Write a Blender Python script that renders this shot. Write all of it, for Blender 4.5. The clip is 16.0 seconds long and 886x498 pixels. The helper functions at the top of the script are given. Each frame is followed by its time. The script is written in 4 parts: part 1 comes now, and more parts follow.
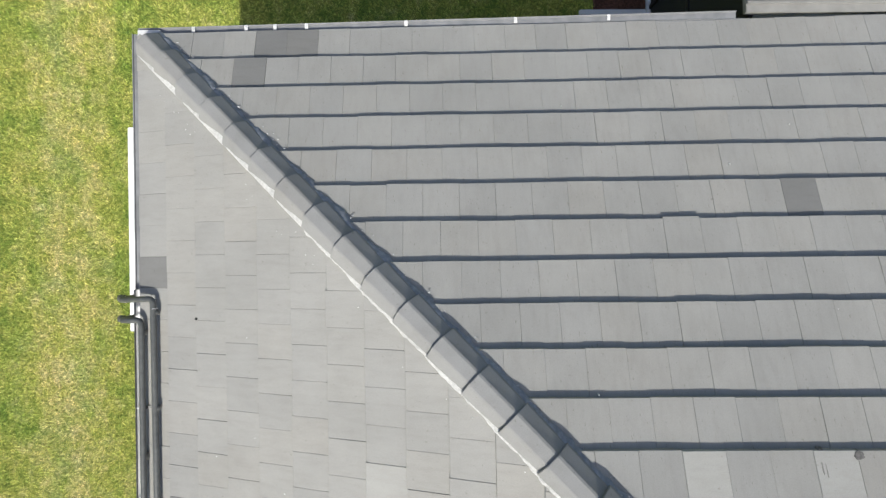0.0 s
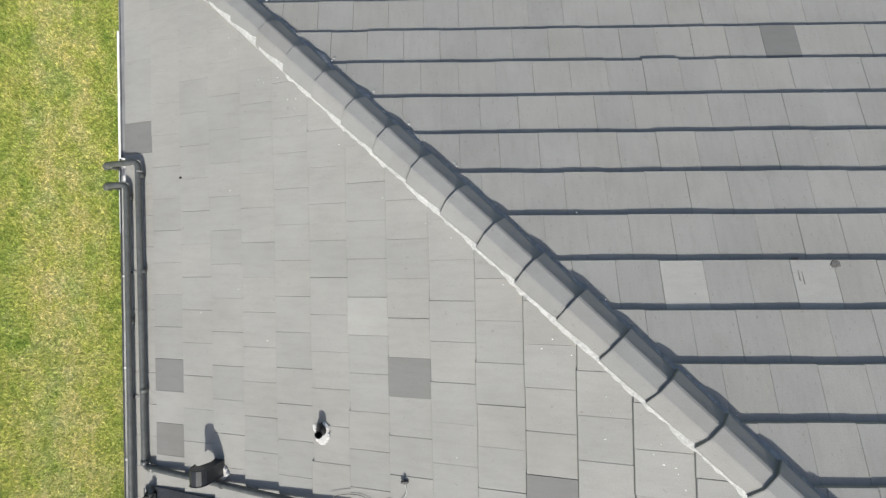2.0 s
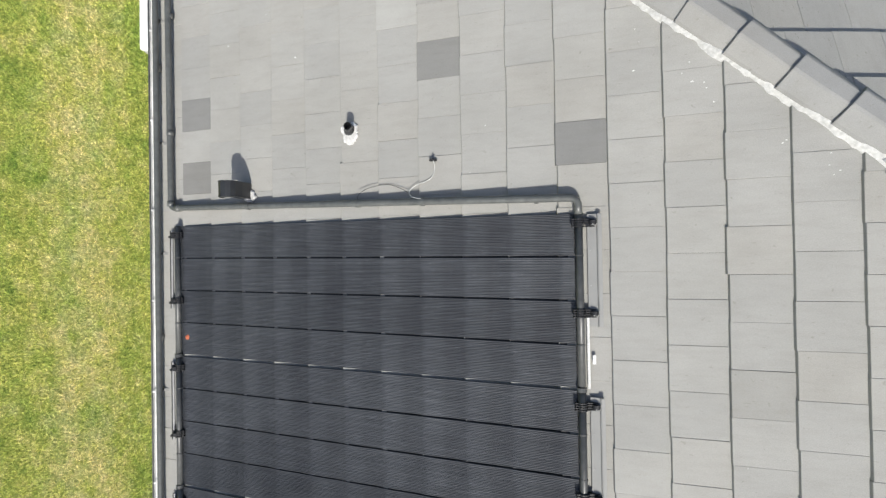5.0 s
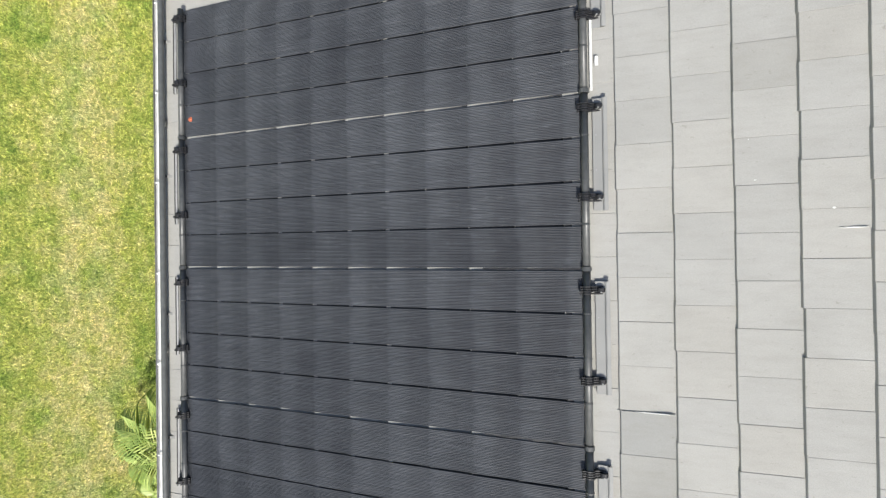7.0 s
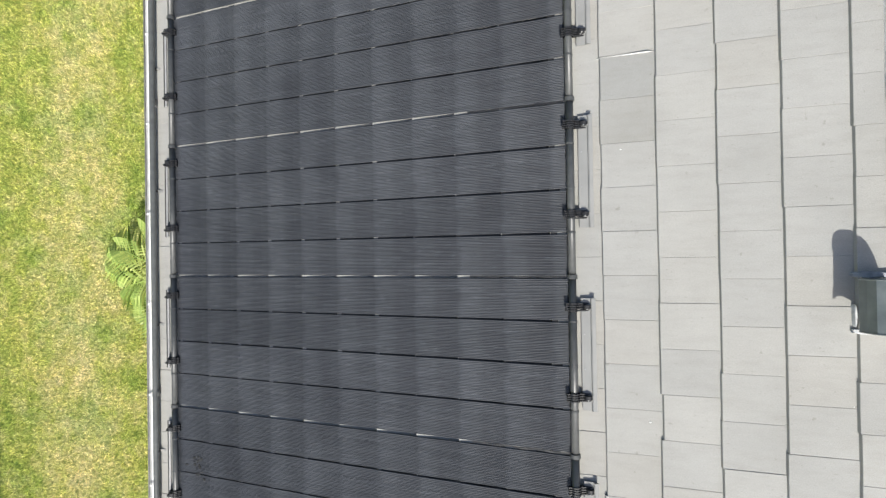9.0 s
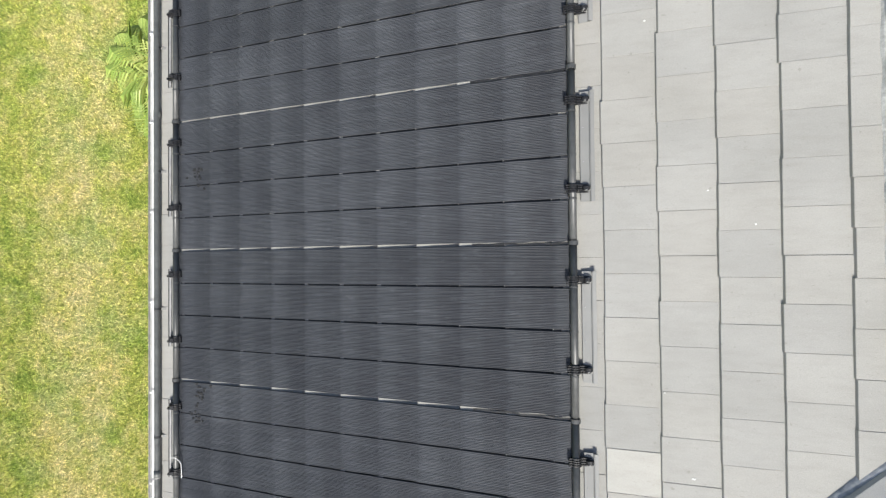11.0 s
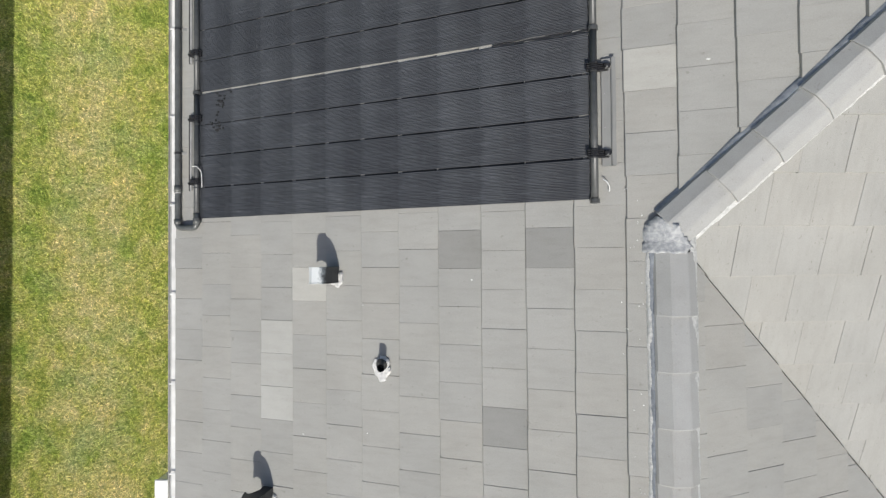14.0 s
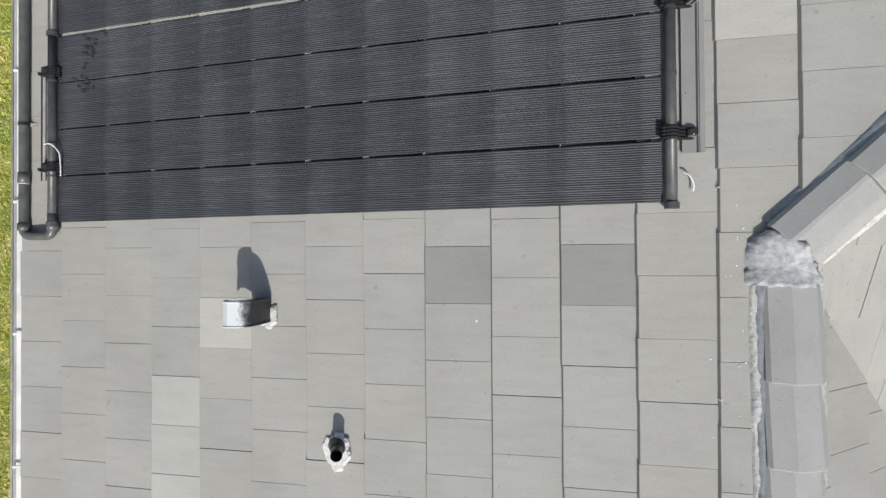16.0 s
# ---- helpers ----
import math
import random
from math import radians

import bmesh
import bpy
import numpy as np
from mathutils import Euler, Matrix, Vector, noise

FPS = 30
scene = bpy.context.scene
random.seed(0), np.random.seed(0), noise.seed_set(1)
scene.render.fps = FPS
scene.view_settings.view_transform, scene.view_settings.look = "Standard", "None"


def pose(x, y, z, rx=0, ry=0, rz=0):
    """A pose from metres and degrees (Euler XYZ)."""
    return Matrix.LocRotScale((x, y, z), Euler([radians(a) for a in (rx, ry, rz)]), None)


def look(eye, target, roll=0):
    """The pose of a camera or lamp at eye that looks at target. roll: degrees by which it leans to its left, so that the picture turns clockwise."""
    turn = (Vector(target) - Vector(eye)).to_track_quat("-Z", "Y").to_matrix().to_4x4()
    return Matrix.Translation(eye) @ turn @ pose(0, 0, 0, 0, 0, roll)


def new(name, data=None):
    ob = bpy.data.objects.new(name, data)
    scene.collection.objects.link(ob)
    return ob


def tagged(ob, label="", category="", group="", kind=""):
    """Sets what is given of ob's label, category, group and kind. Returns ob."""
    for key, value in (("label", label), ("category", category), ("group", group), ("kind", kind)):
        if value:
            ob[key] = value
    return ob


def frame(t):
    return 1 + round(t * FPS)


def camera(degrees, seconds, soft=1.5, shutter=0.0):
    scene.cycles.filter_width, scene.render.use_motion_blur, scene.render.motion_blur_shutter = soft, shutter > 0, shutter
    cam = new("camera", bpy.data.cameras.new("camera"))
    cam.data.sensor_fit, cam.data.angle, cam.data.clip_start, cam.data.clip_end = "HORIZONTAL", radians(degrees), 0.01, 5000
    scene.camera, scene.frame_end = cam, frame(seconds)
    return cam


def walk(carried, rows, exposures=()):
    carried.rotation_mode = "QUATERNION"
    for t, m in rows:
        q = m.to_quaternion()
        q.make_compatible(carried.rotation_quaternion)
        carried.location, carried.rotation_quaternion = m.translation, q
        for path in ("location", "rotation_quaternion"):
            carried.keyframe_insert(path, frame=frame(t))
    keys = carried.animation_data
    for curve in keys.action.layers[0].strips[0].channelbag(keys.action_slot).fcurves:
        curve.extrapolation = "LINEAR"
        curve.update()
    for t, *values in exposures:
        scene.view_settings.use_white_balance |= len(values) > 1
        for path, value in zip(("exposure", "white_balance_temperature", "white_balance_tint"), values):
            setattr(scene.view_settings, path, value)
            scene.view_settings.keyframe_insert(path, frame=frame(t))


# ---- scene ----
cam = camera(81.37, 16.0, 1.35)
PATH = [
    (0, 0.014, -0.078, 7.695, 0.153, -1.022, -0.847),
    (0.5, 0.073, -0.366, 7.705, 0.209, -1.040, -0.907),
    (1, 0.097, -0.700, 7.705, 0.286, -0.992, -0.979),
    (1.5, 0.128, -1.060, 7.705, 0.341, -0.980, -1.066),
    (2, 0.152, -1.408, 7.713, 0.426, -0.965, -1.123),
    (2.5, 0.181, -1.793, 7.721, 0.534, -0.947, -1.167),
    (3, 0.131, -2.180, 7.737, 0.659, -0.937, -1.180),
    (3.5, 0.054, -2.563, 7.750, 0.751, -0.930, -1.164),
    (4, -0.013, -2.977, 7.762, 0.831, -0.947, -1.131),
    (6.5, -0.163, -5.359, 7.761, 0.473, -1.021, -0.782),
    (7, -0.159, -5.905, 7.760, 0.496, -1.009, -0.809),
    (7.5, -0.113, -6.470, 7.759, 0.531, -0.973, -0.858),
    (8, -0.083, -7.055, 7.762, 0.547, -0.952, -0.869),
    (8.5, -0.069, -7.664, 7.766, 0.537, -0.977, -0.889),
    (9, -0.061, -8.302, 7.773, 0.535, -0.991, -0.918),
    (11.5, -0.121, -11.725, 7.821, 0.934, -1.389, -0.481),
    (12, -0.143, -12.424, 7.831, 0.951, -1.414, -0.496),
    (12.5, -0.193, -13.088, 7.836, 0.995, -1.443, -0.488),
    (13, -0.253, -13.584, 7.841, 1.023, -1.463, -0.479),
    (13.5, -0.279, -13.752, 7.857, 1.057, -1.457, -0.468),
    (14, -0.287, -13.804, 7.866, 1.067, -1.442, -0.462),
    (14.2, -0.303, -13.800, 7.762, 1.094, -1.796, -0.461),
    (14.5, -0.364, -13.789, 7.491, 1.115, -2.990, -0.459),
    (15, -0.436, -13.735, 7.104, 0.932, -4.993, -0.538),
    (15.5, -0.450, -13.668, 6.784, 0.645, -6.293, -0.575),
    (16, -0.502, -13.629, 6.471, 0.739, -7.933, -0.430),
]
walk(cam, [(t, pose(x, y, z, rx, ry, rz)) for t, x, y, z, rx, ry, rz in PATH],
     [(0, 0.15), (1, 0.08), (2.5, 0.02), (3.5, 0.04), (4.2, 0.08), (6.5, 0.42), (9, 0.45), (11.5, 0.43), (12.5, 0.25), (13, 0.10), (13.5, 0.02), (14, -0.09), (15, -0.19), (16, -0.08)])

# ---- light ----
SUN_UP, SUN_X = 48.0, 0.028            # elevation in degrees; drift of a shadow to the east per metre of height
world = bpy.data.worlds.new("sky")
world.use_nodes = True
scene.world = world
wn = world.node_tree.nodes
sky = wn.new("ShaderNodeTexSky")
sky.sky_type, sky.sun_disc = "NISHITA", False
sky.sun_elevation, sky.sun_rotation = radians(SUN_UP), radians(180)
sky.air_density, sky.dust_density = 1.0, 3.0
wn["Background"].inputs["Strength"].default_value = 0.122
world.node_tree.links.new(sky.outputs[0], wn["Background"].inputs["Color"])
sun = new("sun", bpy.data.lights.new("sun", "SUN"))
sun.data.energy, sun.data.angle, sun.data.color = 4.35, radians(0.53), (1.0, 0.982, 0.915)
sun.matrix_world = look((0, -0.90, 1), (SUN_X, 0, 0))


# ---- materials ----
def material(name, rough=0.6, metal=0.0, spec=0.5):
    m = bpy.data.materials.new(name)
    m.use_nodes = True
    b = m.node_tree.nodes["Principled BSDF"]
    b.inputs["Roughness"].default_value, b.inputs["Metallic"].default_value = rough, metal
    b.inputs["Specular IOR Level"].default_value = spec
    return m, m.node_tree.nodes, m.node_tree.links, b


def noise_node(n, l, vec, scale, detail=4.0, rough=0.55):
    t = n.new("ShaderNodeTexNoise")
    t.inputs["Scale"].default_value, t.inputs["Detail"].default_value, t.inputs["Roughness"].default_value = scale, detail, rough
    l.new(vec, t.inputs["Vector"])
    return t.outputs["Fac"]


def ramp(n, l, fac, stops):
    r = n.new("ShaderNodeValToRGB")
    while len(r.color_ramp.elements) < len(stops):
        r.color_ramp.elements.new(0.5)
    for e, (p, c) in zip(r.color_ramp.elements, stops):
        e.position, e.color = p, (*c, 1) if len(c) == 3 else c
    l.new(fac, r.inputs[0])
    return r.outputs[0]


def mix(n, l, a, b, fac, kind="MIX"):
    m = n.new("ShaderNodeMix")
    m.data_type, m.blend_type = "RGBA", kind
    for v, s in ((a, 6), (b, 7)):
        if isinstance(v, tuple):
            m.inputs[s].default_value = (*v, 1)
        else:
            l.new(v, m.inputs[s])
    if isinstance(fac, float):
        m.inputs[0].default_value = fac
    else:
        l.new(fac, m.inputs[0])
    return m.outputs[2]


def bump(n, l, b, height, strength, dist):
    u = n.new("ShaderNodeBump")
    u.inputs["Strength"].default_value, u.inputs["Distance"].default_value = strength, dist
    l.new(height, u.inputs["Height"])
    l.new(u.outputs[0], b.inputs["Normal"])


def world_vec(n):
    return n.new("ShaderNodeNewGeometry").outputs["Position"]


def scaled(n, l, vec, s):
    m = n.new("ShaderNodeMapping")
    m.inputs["Scale"].default_value = s
    l.new(vec, m.inputs["Vector"])
    return m.outputs[0]


def piece_random(n, l):
    """A number of its own for each piece, be it an object or an island of a joined mesh."""
    a, g = n.new("ShaderNodeObjectInfo").outputs["Random"], n.new("ShaderNodeNewGeometry").outputs["Random Per Island"]
    s, f = n.new("ShaderNodeMath"), n.new("ShaderNodeMath")
    s.operation, f.operation = "ADD", "FRACT"
    l.new(a, s.inputs[0]), l.new(g, s.inputs[1]), l.new(s.outputs[0], f.inputs[0])
    return f.outputs[0]


def tile_material(name, tone, streak=(1, 9, 1), marks=0.35):
    """Weathered concrete roof tile: tone is its mean colour, streak stretches the wash marks along the fall."""
    m, n, l, b = material(name, 0.82, 0, 0.3)
    p = world_vec(n)
    base = ramp(n, l, piece_random(n, l), [(0.0, tuple(c * 0.955 for c in tone)), (0.35, tone), (0.7, tuple(c * f for c, f in zip(tone, (1.03, 1.025, 1.015)))), (1.0, tuple(c * f for c, f in zip(tone, (1.01, 0.995, 0.975))))])
    blotch = ramp(n, l, noise_node(n, l, p, 1.7, 6), [(0.32, (0.92, 0.92, 0.915)), (0.62, (1.035, 1.035, 1.035))])
    col = mix(n, l, base, blotch, 0.9, "MULTIPLY")
    wash = ramp(n, l, noise_node(n, l, scaled(n, l, p, streak), 4.0, 5, 0.6), [(0.30, (0.90, 0.895, 0.88)), (0.52, (1, 1, 1)), (0.75, (1.045, 1.045, 1.045))])
    col = mix(n, l, col, wash, 0.6, "MULTIPLY")
    grain_f = noise_node(n, l, p, 170, 3)
    col = mix(n, l, col, ramp(n, l, grain_f, [(0.3, (0.9, 0.9, 0.9)), (0.7, (1.08, 1.08, 1.08))]), 0.8, "MULTIPLY")
    speck = ramp(n, l, noise_node(n, l, p, 24, 2), [(0.70, (1, 1, 1)), (0.78, (0.72, 0.71, 0.68))])
    col = mix(n, l, col, speck, 0.7, "MULTIPLY")
    ticks = ramp(n, l, noise_node(n, l, scaled(n, l, p, (streak[0] * 4.5, streak[1] * 4.5, 1)), 4.0, 2), [(0.68, (1, 1, 1)), (0.75, (0.6, 0.58, 0.53))])
    col = mix(n, l, col, ticks, marks, "MULTIPLY")
    l.new(col, b.inputs["Base Color"])
    bump(n, l, b, grain_f, 0.35, 0.004)
    return m


ACROSS, DOWN = (5, 1.2, 1), (1.2, 5, 1)
TILE_W = tile_material("roof tile", (0.313, 0.3095, 0.292), DOWN)
TILE_N = tile_material("roof tile north", (0.314, 0.3105, 0.293), ACROSS, 0.75)
TILE_DARK = tile_material("replacement tile dark", (0.202, 0.201, 0.193), DOWN)
TILE_LIGHT = tile_material("replacement tile light", (0.385, 0.381, 0.357), DOWN)
TILE_MID = tile_material("faded replacement tile", (0.232, 0.231, 0.221), DOWN)
TILE_SOFT = tile_material("slightly darker tile", (0.274, 0.273, 0.259), DOWN)
TILE_PALE = tile_material("slightly paler tile", (0.342, 0.340, 0.322), DOWN)
CAP = tile_material("ridge cap tile", (0.275, 0.275, 0.268), (2, 2, 2))
# CAP about a fifth lighter: brighter light on the flat caps put into colour
CAP_LIT = tile_material("lit flat cap tile", (0.338, 0.338, 0.330), (2, 2, 2))


def plain(name, dark, light, rough, scale=30.0, metal=0.0, relief=0.2, spec=0.5, dist=0.002):
    """A surface between two tones, with fine grain and broad wear."""
    m, n, l, b = material(name, rough, metal, spec)
    p = world_vec(n)
    a = noise_node(n, l, p, scale, 5)
    col = ramp(n, l, a, [(0.3, dark), (0.7, light)])
    wide = ramp(n, l, noise_node(n, l, p, scale * 0.08, 4), [(0.3, (0.82, 0.82, 0.82)), (0.65, (1.06, 1.06, 1.06))])
    l.new(mix(n, l, col, wide, 0.8, "MULTIPLY"), b.inputs["Base Color"])
    r = n.new("ShaderNodeMapRange")
    r.inputs["To Min"].default_value, r.inputs["To Max"].default_value = rough * 0.8, min(1.0, rough * 1.2)
    l.new(a, r.inputs[0]), l.new(r.outputs[0], b.inputs["Roughness"])
    bump(n, l, b, a, relief, dist)
    return m


PIPE = plain("weathered black pipe", (0.070, 0.074, 0.072), (0.112, 0.117, 0.112), 0.38, 18)
HEADER = plain("black header pipe", (0.05, 0.052, 0.052), (0.080, 0.083, 0.082), 0.40, 25)
CLAMP = plain("black clamp plastic", (0.012, 0.012, 0.013), (0.025, 0.025, 0.026), 0.5, 60)
STEEL = plain("weathered rail", (0.215, 0.216, 0.208), (0.255, 0.255, 0.245), 0.6, 5, 0.0)
RAIL_LIP = plain("worn rail edge", (0.30, 0.30, 0.30), (0.40, 0.40, 0.39), 0.5, 16, 0.2)
GUTTER_GREY = plain("dull aluminium gutter", (0.19, 0.195, 0.20), (0.27, 0.275, 0.28), 0.5, 9, 0.1)
GUTTER = plain("white gutter paint", (0.60, 0.60, 0.59), (0.76, 0.76, 0.75), 0.45, 9)
LIP = plain("weathered gutter lip", (0.16, 0.155, 0.14), (0.27, 0.265, 0.25), 0.6, 14)
VINYL = plain("white vinyl", (0.80, 0.80, 0.80), (0.88, 0.88, 0.88), 0.4, 6)
MORTAR = plain("white painted mortar", (0.40, 0.40, 0.385), (0.60, 0.60, 0.585), 0.85, 45, 0, 0.7, 0.3, 0.01)
MORTAR_GREY = plain("grey mortar", (0.20, 0.215, 0.24), (0.34, 0.36, 0.39), 0.9, 26, 0, 0.5, 0.3, 0.01)
MORTAR_WHITE = plain("trowelled white mortar", (0.38, 0.385, 0.39), (0.58, 0.58, 0.575), 0.85, 30, 0, 0.4, 0.3, 0.006)
MORTAR_SMEAR = plain("smeared mortar", (0.25, 0.26, 0.275), (0.46, 0.465, 0.465), 0.9, 32, 0, 0.8, 0.25, 0.008)
SEALANT = plain("white sealant", (0.46, 0.455, 0.44), (0.74, 0.73, 0.71), 0.7, 40, 0, 0.8, 0.4, 0.012)
BLACK_METAL = plain("dark painted metal", (0.017, 0.018, 0.020), (0.036, 0.038, 0.041), 0.40, 9, 0.1)
GREY_METAL = plain("grey vent metal", (0.10, 0.12, 0.12), (0.20, 0.225, 0.22), 0.4, 7, 0.3)
STUCCO = plain("cream stucco", (0.55, 0.50, 0.42), (0.66, 0.60, 0.52), 0.9, 60)
SOFFIT = plain("white soffit", (0.66, 0.66, 0.64), (0.76, 0.76, 0.74), 0.7, 12)
UNDERLAY = plain("roof underlayment", (0.05, 0.05, 0.05), (0.09, 0.09, 0.09), 0.9, 20)
WIRE = plain("white cable", (0.5, 0.5, 0.48), (0.72, 0.72, 0.70), 0.5, 40)
DROPPING = plain("white spatter", (0.52, 0.52, 0.50), (0.72, 0.72, 0.70), 0.8, 80)
LEAF_ORANGE = plain("orange dry leaf", (0.35, 0.07, 0.03), (0.55, 0.16, 0.07), 0.7, 50)
LEAF_BROWN = plain("dark dry leaf", (0.010, 0.011, 0.012), (0.024, 0.024, 0.024), 0.9, 50)
SCRAPE = plain("grey scrape", (0.17, 0.165, 0.155), (0.27, 0.265, 0.25), 0.85, 60)
STAIN = plain("grey-brown stain", (0.09, 0.085, 0.08), (0.17, 0.165, 0.155), 0.85, 60)
MULCH = plain("brown mulch", (0.07, 0.035, 0.025), (0.26, 0.13, 0.09), 0.95, 35, 0, 1.0, 0.2, 0.03)
CONCRETE = plain("pale concrete", (0.42, 0.41, 0.39), (0.52, 0.51, 0.49), 0.85, 25)
CREAM = plain("cream aluminium", (0.24, 0.237, 0.222), (0.30, 0.296, 0.278), 0.5, 8)
SCREEN = plain("dark fly screen", (0.010, 0.011, 0.011), (0.02, 0.021, 0.021), 0.8, 30)
BRONZE = plain("dark bronze aluminium", (0.012, 0.012, 0.012), (0.03, 0.03, 0.03), 0.4, 30)


def chalky_material():
    """Dark vent paint, bleached chalky white on the head that faces the eave."""
    m, n, l, bs = material("chalky vent paint", 0.55, 0, 0.4)
    p = world_vec(n)
    s, k = n.new("ShaderNodeSeparateXYZ"), n.new("ShaderNodeMath")
    l.new(p, s.inputs[0])
    k.operation = "MULTIPLY_ADD"
    k.inputs[1].default_value, k.inputs[2].default_value = -7.0, -7.9
    l.new(s.outputs[0], k.inputs[0])
    e = n.new("ShaderNodeMath")
    e.operation = "ADD"
    l.new(k.outputs[0], e.inputs[0]), l.new(noise_node(n, l, p, 16, 5, 0.65), e.inputs[1])
    l.new(ramp(n, l, e.outputs[0], [(0.62, (0.028, 0.030, 0.032)), (0.82, (0.17, 0.19, 0.20)), (1.0, (0.58, 0.60, 0.60))]), bs.inputs["Base Color"])
    bump(n, l, bs, noise_node(n, l, p, 60, 3), 0.3, 0.003)
    return m


CHALKY = chalky_material()


def panel_material():
    m, n, l, b = material("black collector tube mat", 0.50, 0, 0.3)
    p = world_vec(n)
    col = ramp(n, l, piece_random(n, l), [(0.0, (0.0365, 0.0393, 0.0447)), (1.0, (0.046, 0.0493, 0.0557))])
    dust = ramp(n, l, noise_node(n, l, p, 1.3, 6, 0.6), [(0.3, (0.8, 0.8, 0.82)), (0.7, (1.35, 1.35, 1.33))])
    col = mix(n, l, col, dust, 0.9, "MULTIPLY")
    smear = ramp(n, l, noise_node(n, l, scaled(n, l, p, (2, 6, 2)), 5, 4, 0.65), [(0.58, (1, 1, 1)), (0.72, (1.7, 1.7, 1.66))])
    col = mix(n, l, col, smear, 0.6, "MULTIPLY")
    # streaks along the tubes: ribs catching the light, put into the colour
    rib = ramp(n, l, noise_node(n, l, scaled(n, l, p, (3.5, 75, 3.5)), 1, 3, 0.6), [(0.35, (0.78, 0.78, 0.79)), (0.55, (1, 1, 1)), (0.72, (1.4, 1.4, 1.4))])
    col = mix(n, l, col, rib, 0.85, "MULTIPLY")
    # sheen and shade of the draped mat, painted as bands at each tile course
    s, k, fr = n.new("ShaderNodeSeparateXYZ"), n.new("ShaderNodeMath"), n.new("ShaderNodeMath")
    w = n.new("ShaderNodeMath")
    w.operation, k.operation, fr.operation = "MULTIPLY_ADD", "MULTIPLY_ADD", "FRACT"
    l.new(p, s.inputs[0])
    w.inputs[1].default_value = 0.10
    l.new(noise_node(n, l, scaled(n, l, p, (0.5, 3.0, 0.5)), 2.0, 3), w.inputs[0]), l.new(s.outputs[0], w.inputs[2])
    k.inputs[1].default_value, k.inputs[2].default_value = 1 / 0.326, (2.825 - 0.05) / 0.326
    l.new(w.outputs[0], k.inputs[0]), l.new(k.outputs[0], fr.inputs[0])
    drape_shade = ramp(n, l, fr.outputs[0], [(0.0, (0.86, 0.86, 0.87)), (0.10, (1.20, 1.20, 1.19)), (0.42, (1.10, 1.10, 1.09)), (0.58, (0.84, 0.84, 0.85))])
    l.new(mix(n, l, col, drape_shade, 0.8, "MULTIPLY"), b.inputs["Base Color"])
    return m


PANEL = panel_material()


def grass_colours(n, l, p):
    """Green and straw patches of a mown lawn."""
    patch = noise_node(n, l, scaled(n, l, p, (1.6, 1.1, 0)), 2.3, 9, 0.74)
    s, q, w = n.new("ShaderNodeSeparateXYZ"), n.new("ShaderNodeMath"), n.new("ShaderNodeMath")
    d, e = n.new("ShaderNodeMapRange"), n.new("ShaderNodeMath")
    l.new(p, s.inputs[0])
    q.operation, w.operation, e.operation = "ADD", "ABSOLUTE", "ADD"
    q.inputs[1].default_value = 5.35                 # a worn strip along the middle of the side yard
    l.new(s.outputs[0], q.inputs[0]), l.new(q.outputs[0], w.inputs[0]), l.new(w.outputs[0], d.inputs[0])
    d.interpolation_type = "SMOOTHSTEP"
    for i, v in enumerate((0.15, 0.9, 0.07, -0.05)):
        d.inputs[1 + i].default_value = v
    l.new(patch, e.inputs[0]), l.new(d.outputs[0], e.inputs[1])
    far, both = n.new("ShaderNodeMapRange"), n.new("ShaderNodeMath")
    both.operation = "ADD"
    for i, v in enumerate((-14.0, 1.0, 0.03, -0.042)):      # greener towards the north
        far.inputs[1 + i].default_value = v
    l.new(s.outputs[1], far.inputs[0]), l.new(e.outputs[0], both.inputs[0]), l.new(far.outputs[0], both.inputs[1])
    patch = both.outputs[0]
    return ramp(n, l, patch, [(0.30, (0.29, 0.38, 0.075)), (0.44, (0.50, 0.53, 0.125)), (0.57, (0.65, 0.61, 0.24)), (0.74, (0.78, 0.69, 0.38))])


def grass_material(name, blades):
    m, n, l, b = material(name, 0.75, 0, 0.25)
    p = world_vec(n)
    col = grass_colours(n, l, p)
    if blades:
        v = ramp(n, l, n.new("ShaderNodeNewGeometry").outputs["Random Per Island"], [(0.0, (0.30, 0.42, 0.3)), (0.45, (0.95, 0.97, 0.95)), (0.8, (1.25, 1.22, 1.2)), (1.0, (1.55, 1.45, 1.7))])
    else:
        v = ramp(n, l, noise_node(n, l, p, 90, 4), [(0.3, (0.30, 0.32, 0.26)), (0.7, (0.7, 0.7, 0.6))])
    lush = ramp(n, l, noise_node(n, l, scaled(n, l, p, (1, 0.8, 0)), 1.7, 5, 0.62), [(0.36, (0.62, 0.80, 0.62)), (0.50, (0.98, 1.0, 0.98)), (0.64, (1.10, 1.04, 1.08))])
    col = mix(n, l, col, lush, 0.8, "MULTIPLY")
    tuft = ramp(n, l, noise_node(n, l, p, 21, 3, 0.7), [(0.36, (0.50, 0.58, 0.50)), (0.50, (1.0, 1.0, 1.0)), (0.64, (1.38, 1.32, 1.30))])
    col = mix(n, l, col, tuft, 0.85, "MULTIPLY")
    l.new(mix(n, l, col, v, 1.0, "MULTIPLY"), b.inputs["Base Color"])
    if not blades:
        bump(n, l, b, noise_node(n, l, p, 120, 3), 0.8, 0.02)
    return m


SOIL, BLADE = grass_material("lawn ground", False), grass_material("grass blades", True)


def palm_material():
    m, n, l, b = material("palm leaf", 0.45, 0, 0.5)
    v = ramp(n, l, n.new("ShaderNodeNewGeometry").outputs["Random Per Island"], [(0.0, (0.18, 0.27, 0.05)), (0.6, (0.28, 0.37, 0.08)), (1.0, (0.45, 0.50, 0.16))])
    l.new(v, b.inputs["Base Color"])
    return m


PALM = palm_material()


